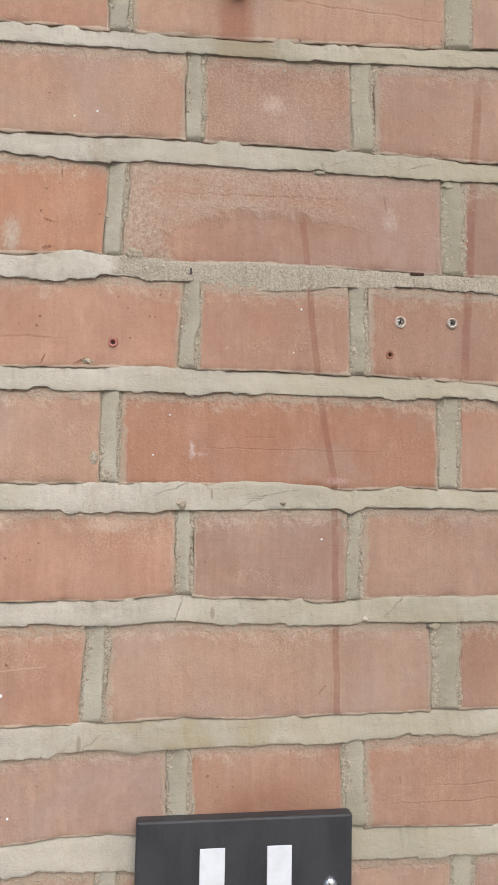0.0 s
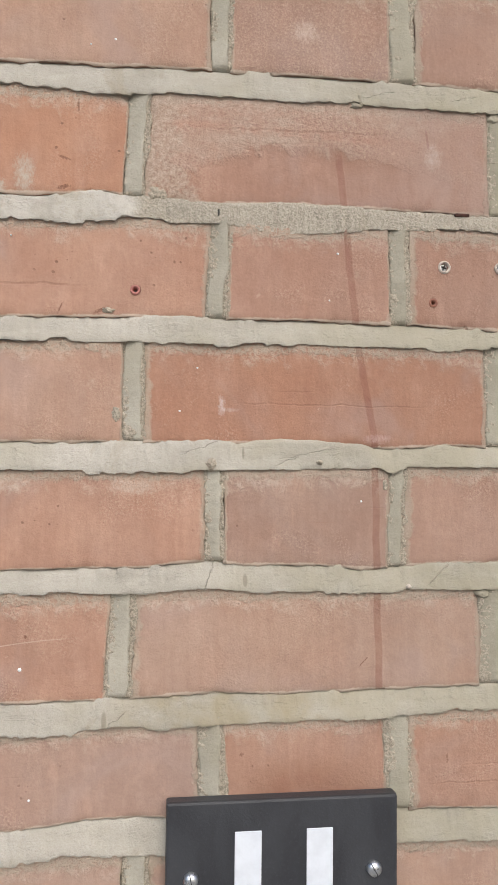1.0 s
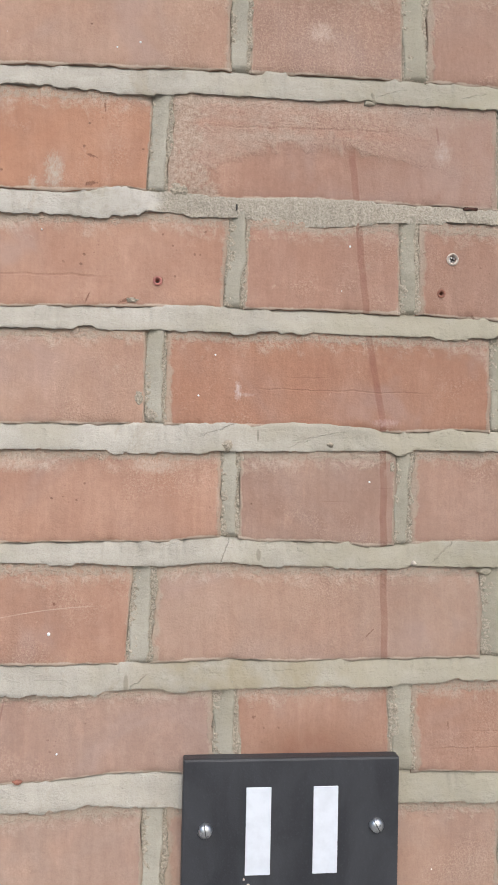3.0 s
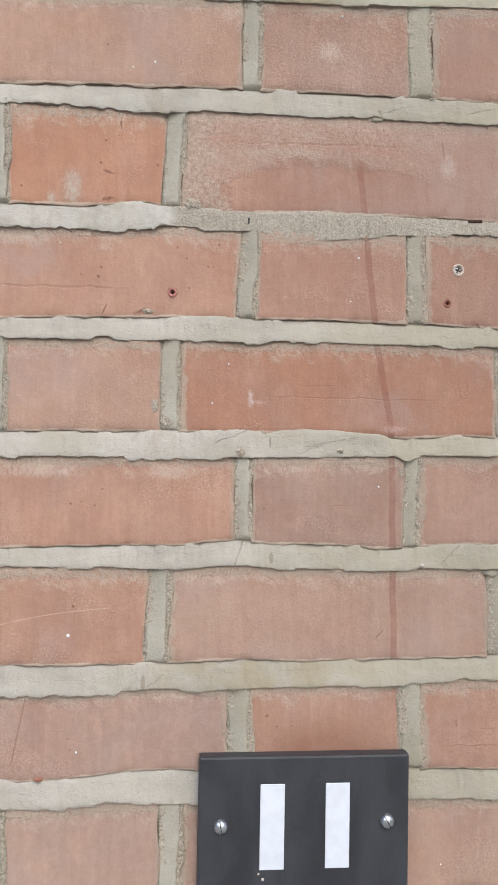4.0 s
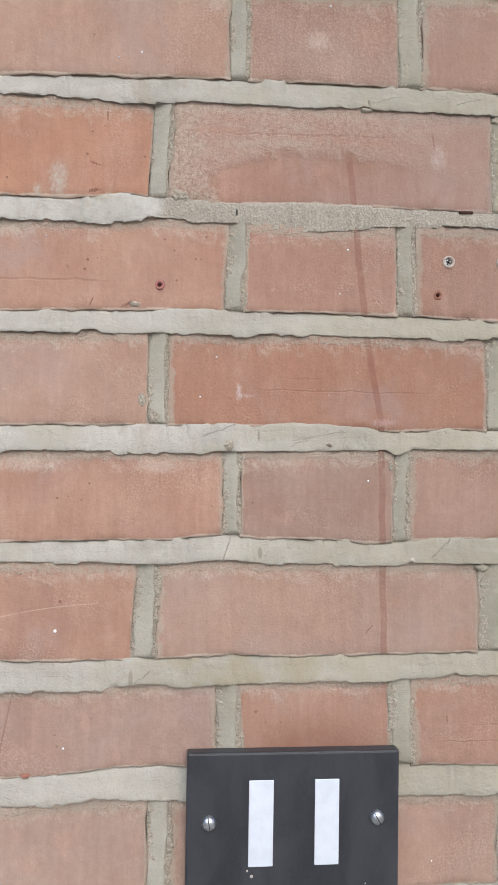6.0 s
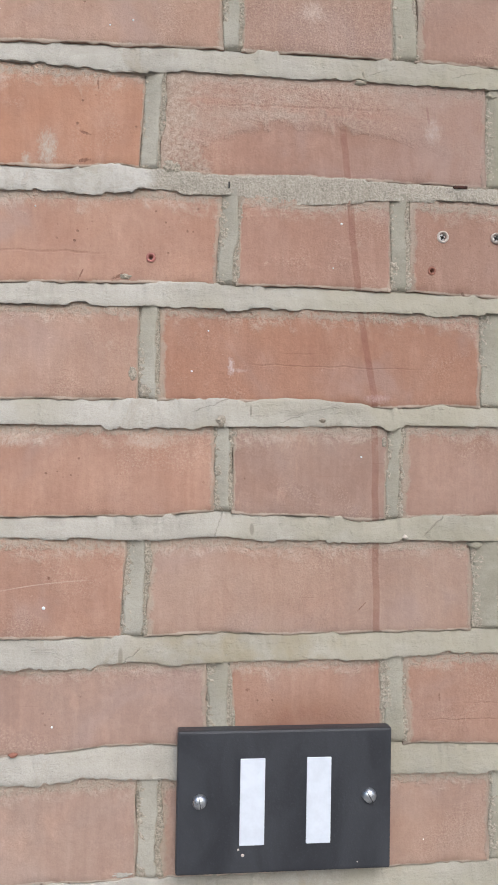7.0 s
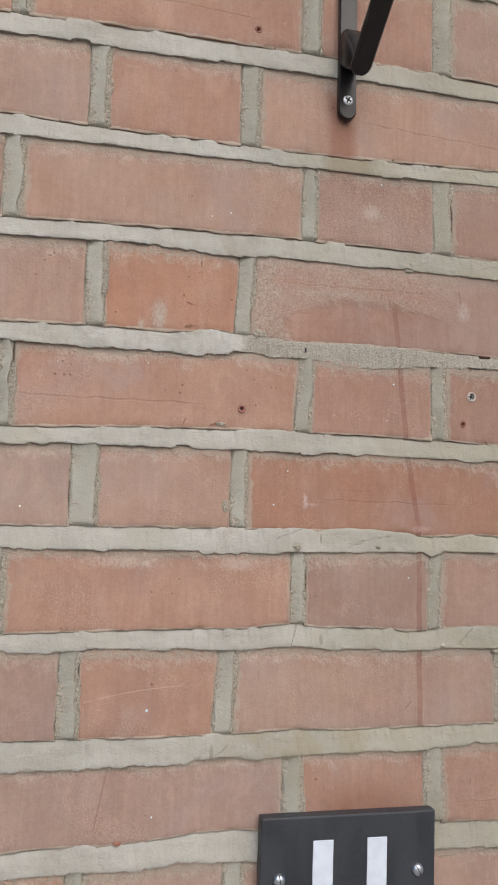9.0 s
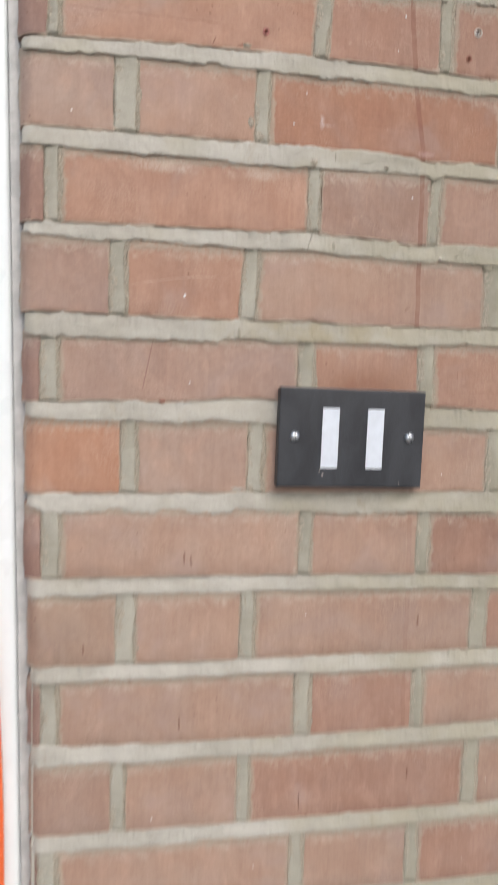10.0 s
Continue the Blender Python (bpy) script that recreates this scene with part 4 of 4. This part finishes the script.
def wall_plug(x, z, label, material, width):
    ob = thing("wall_plug", label, "wall plug", group="old fixings in the wall")
    ob.location = (x, 0.0, z)
    part("collar", lathe(bmesh.new(), ((width, -0.001), (width * 0.96, 0.0005), (width * 0.72, 0.0008), (width * 0.46, 0.0001), (width * 0.36, -0.002), (width * 0.33, -0.009)), 20), material, ob)


wall_plug(0.0, 1.6000, "empty red plastic wall plug sunk in the brick", RED_PLASTIC, 0.0031)
wall_plug(0.1845, 1.5975, "empty dull brown wall plug sunk in the brick", CLAY_RIM, 0.0029)
wall_plug(0.0060, 1.9060, "empty brown wall plug sunk in the brick", CLAY_RIM, 0.0031)

# ---- the hanging bracket ----
bracket = thing("hanging_bracket", "black painted steel hanging bracket screwed to the wall", "bracket")
bracket.location = (0.0797, 0.0, 1.8345)


def strip(points, width, thick, narrow=()):
    """A flat bar of that width in x, bent along (y, z) points, with softened edges."""
    bm = bmesh.new()
    rows = []
    for i, (y, z) in enumerate(points):
        a, b = points[max(0, i - 1)], points[min(len(points) - 1, i + 1)]
        d = Vector((b[0] - a[0], b[1] - a[1])).normalized()
        nx, nz = d.y, -d.x
        e = thick * 0.28
        half = width / 2 * (narrow[i] if i < len(narrow) else 1.0)
        rows.append([bm.verts.new((x, y + nx * t, z + nz * t)) for x, t in ((-half + e, -thick / 2), (half - e, -thick / 2), (half, -thick / 2 + e), (half, thick / 2 - e),
                                                                           (half - e, thick / 2), (-half + e, thick / 2), (-half, thick / 2 - e), (-half, -thick / 2 + e))])
    for a, b in zip(rows, rows[1:]):
        for j in range(8):
            bm.faces.new((a[j], a[(j + 1) % 8], b[(j + 1) % 8], b[j]))
    bm.faces.new(rows[0][::-1])
    bm.faces.new(rows[-1])
    bmesh.ops.recalc_face_normals(bm, faces=bm.faces[:])
    return bm


# upright against the wall with a rounded foot
bm = bmesh.new()
outline = [(0.0074 * math.cos(a), 0.0116 + 0.0074 * math.sin(a)) for a in [math.pi + math.pi * i / 14 for i in range(15)]] + [(0.0074, 0.25), (-0.0074, 0.25)]
front = [bm.verts.new((x * 0.9, -0.0072, 0.0116 + (z - 0.0116) * (0.9 if z < 0.0116 else 1.0))) for x, z in outline]
shoulder = [bm.verts.new((x, -0.0060, z)) for x, z in outline]
rear = [bm.verts.new((x, -0.0022, z)) for x, z in outline]
bm.faces.new(front)
bm.faces.new(rear[::-1])
for a, b in ((front, shoulder), (shoulder, rear)):
    for i in range(len(a)):
        j = (i + 1) % len(a)
        bm.faces.new((a[i], b[i], b[j], a[j]))
bmesh.ops.recalc_face_normals(bm, faces=bm.faces[:])
part("upright", bm, BLACK, bracket)
brace = [(-0.0300, 0.0290), (-0.0308, 0.0295), (-0.0322, 0.0305), (-0.0340, 0.0318), (-0.0360, 0.0332), (-0.0520, 0.0440), (-0.0850, 0.0650), (-0.2000, 0.1385), (-0.3350, 0.2245)]
ob = part("brace", strip(brace, 0.0165, 0.0050, (0.45, 0.66, 0.86, 0.96)), BLACK, bracket, "slanting brace of black flat bar")
# rounded lug that carries the brace
bm = bmesh.new()
ends = []
for x in (-0.0072, 0.0072):
    ends.append([bm.verts.new((x, y, z)) for y, z in ((-0.0065, 0.0740), (-0.0110, 0.0760), (-0.0170, 0.0735), (-0.0230, 0.0660), (-0.0330, 0.0500), (-0.0375, 0.0400), (-0.0355, 0.0350), (-0.0310, 0.0330), (-0.0240, 0.0352), (-0.0150, 0.0410), (-0.0065, 0.0480))])
bm.faces.new(ends[0])
bm.faces.new(ends[1][::-1])
for i in range(len(ends[0])):
    j = (i + 1) % len(ends[0])
    bm.faces.new((ends[0][j], ends[0][i], ends[1][i], ends[1][j]))
bmesh.ops.recalc_face_normals(bm, faces=bm.faces[:])
bmesh.ops.bevel(bm, geom=[e for e in bm.edges if abs(e.verts[0].co.x - e.verts[1].co.x) < 1e-6], offset=0.0016, segments=3, affect="EDGES")
smooth(part("lug", bm, BLACK, bracket))
part("arm", strip([(-0.0072, 0.2290), (-0.15, 0.2290), (-0.33, 0.2290), (-0.350, 0.2340), (-0.358, 0.2470)], 0.0150, 0.0034), BLACK, bracket)
ob = smooth(part("screw_head", lathe(bmesh.new(), ((0.0042, 0.0068), (0.0042, 0.0074), (0.0036, 0.0080), (0.0020, 0.0084), (0, 0.0085)), 22), ZINC, bracket, "bright cross-head screw"))
ob.location = (0, 0, 0.0195)
for a in (0.5, 0.5 + math.pi / 2):
    slot = part("cross_slot", box(bmesh.new(), -0.0026, 0.0026, -0.0087, -0.0075, -0.0006, 0.0006), BLACK, ob)
    slot.rotation_euler = (0, a, 0)

# ---- the door opening beyond the wall's end ----
door = tagged(new("door_1"), "white plastic door and frame set back beside the brick wall", "door", "", "structure")
def upright(x0, x1, y0, y1, bevel):
    """An upright of the frame that follows the lean of the wall's end."""
    bm = box(bmesh.new(), x0, x1, y0, y1, 0.0, 2.10, bevel, 3)
    for v in bm.verts:
        v.co.x -= (v.co.z - 0.9) * 0.0147
    return bm


part("frame_jamb", upright(-0.275, -0.1992, 0.018, 0.084, 0.005), UPVC, door)
# grey strip for the sealant, the gap's shade included in its colour
part("sealant_shade_strip", upright(-0.1990, -0.1885, 0.020, 0.080, 0.002), SEAL_SHADE, door, "grey strip against the brick for sealant and the gap's shade")
part("door_leaf", box(bmesh.new(), -1.10, -0.272, 0.085, 0.125, 0.02, 2.06, 0.003, 2), UPVC, door)
part("frame_head", box(bmesh.new(), -1.18, EDGE - 0.0085, 0.060, 0.130, 2.104, 2.17, 0.006, 3), UPVC, door)
part("frame_jamb", box(bmesh.new(), -1.18, -1.104, 0.060, 0.130, 0.0, 2.10, 0.006, 3), UPVC, door)
panel = thing("orange_panel", "orange panel with bowed sides on the white door frame", "panel")
bm = bmesh.new()
side = [(-(z * z) / 7.0, z) for z in [-0.42 + 0.84 * i / 40 for i in range(41)]]
front = [bm.verts.new((x, -0.010, z)) for x, z in side] + [bm.verts.new((-0.45 - x, -0.010, z)) for x, z in side[::-1]]
rear = [bm.verts.new((v.co.x, 0.0, v.co.z)) for v in front]
bm.faces.new(front)
bm.faces.new(rear[::-1])
for i in range(len(front)):
    j = (i + 1) % len(front)
    bm.faces.new((front[i], rear[i], rear[j], front[j]))
bmesh.ops.recalc_face_normals(bm, faces=bm.faces[:])
bmesh.ops.bevel(bm, geom=[e for e in bm.edges if all(abs(v.co.y + 0.010) < 1e-6 for v in e.verts)], offset=0.002, segments=2, affect="EDGES")
part("board", bm, ORANGE, panel)
panel.location = (-0.2122, 0.0178, 0.865)

# ---- ground and the wall's return ----
ground = part("ground", box(bmesh.new(), -60, 60, -80, 60, -0.25, 0.0), PAVING)
tagged(ground, "grey concrete paving before the house", "ground", "", "structure")
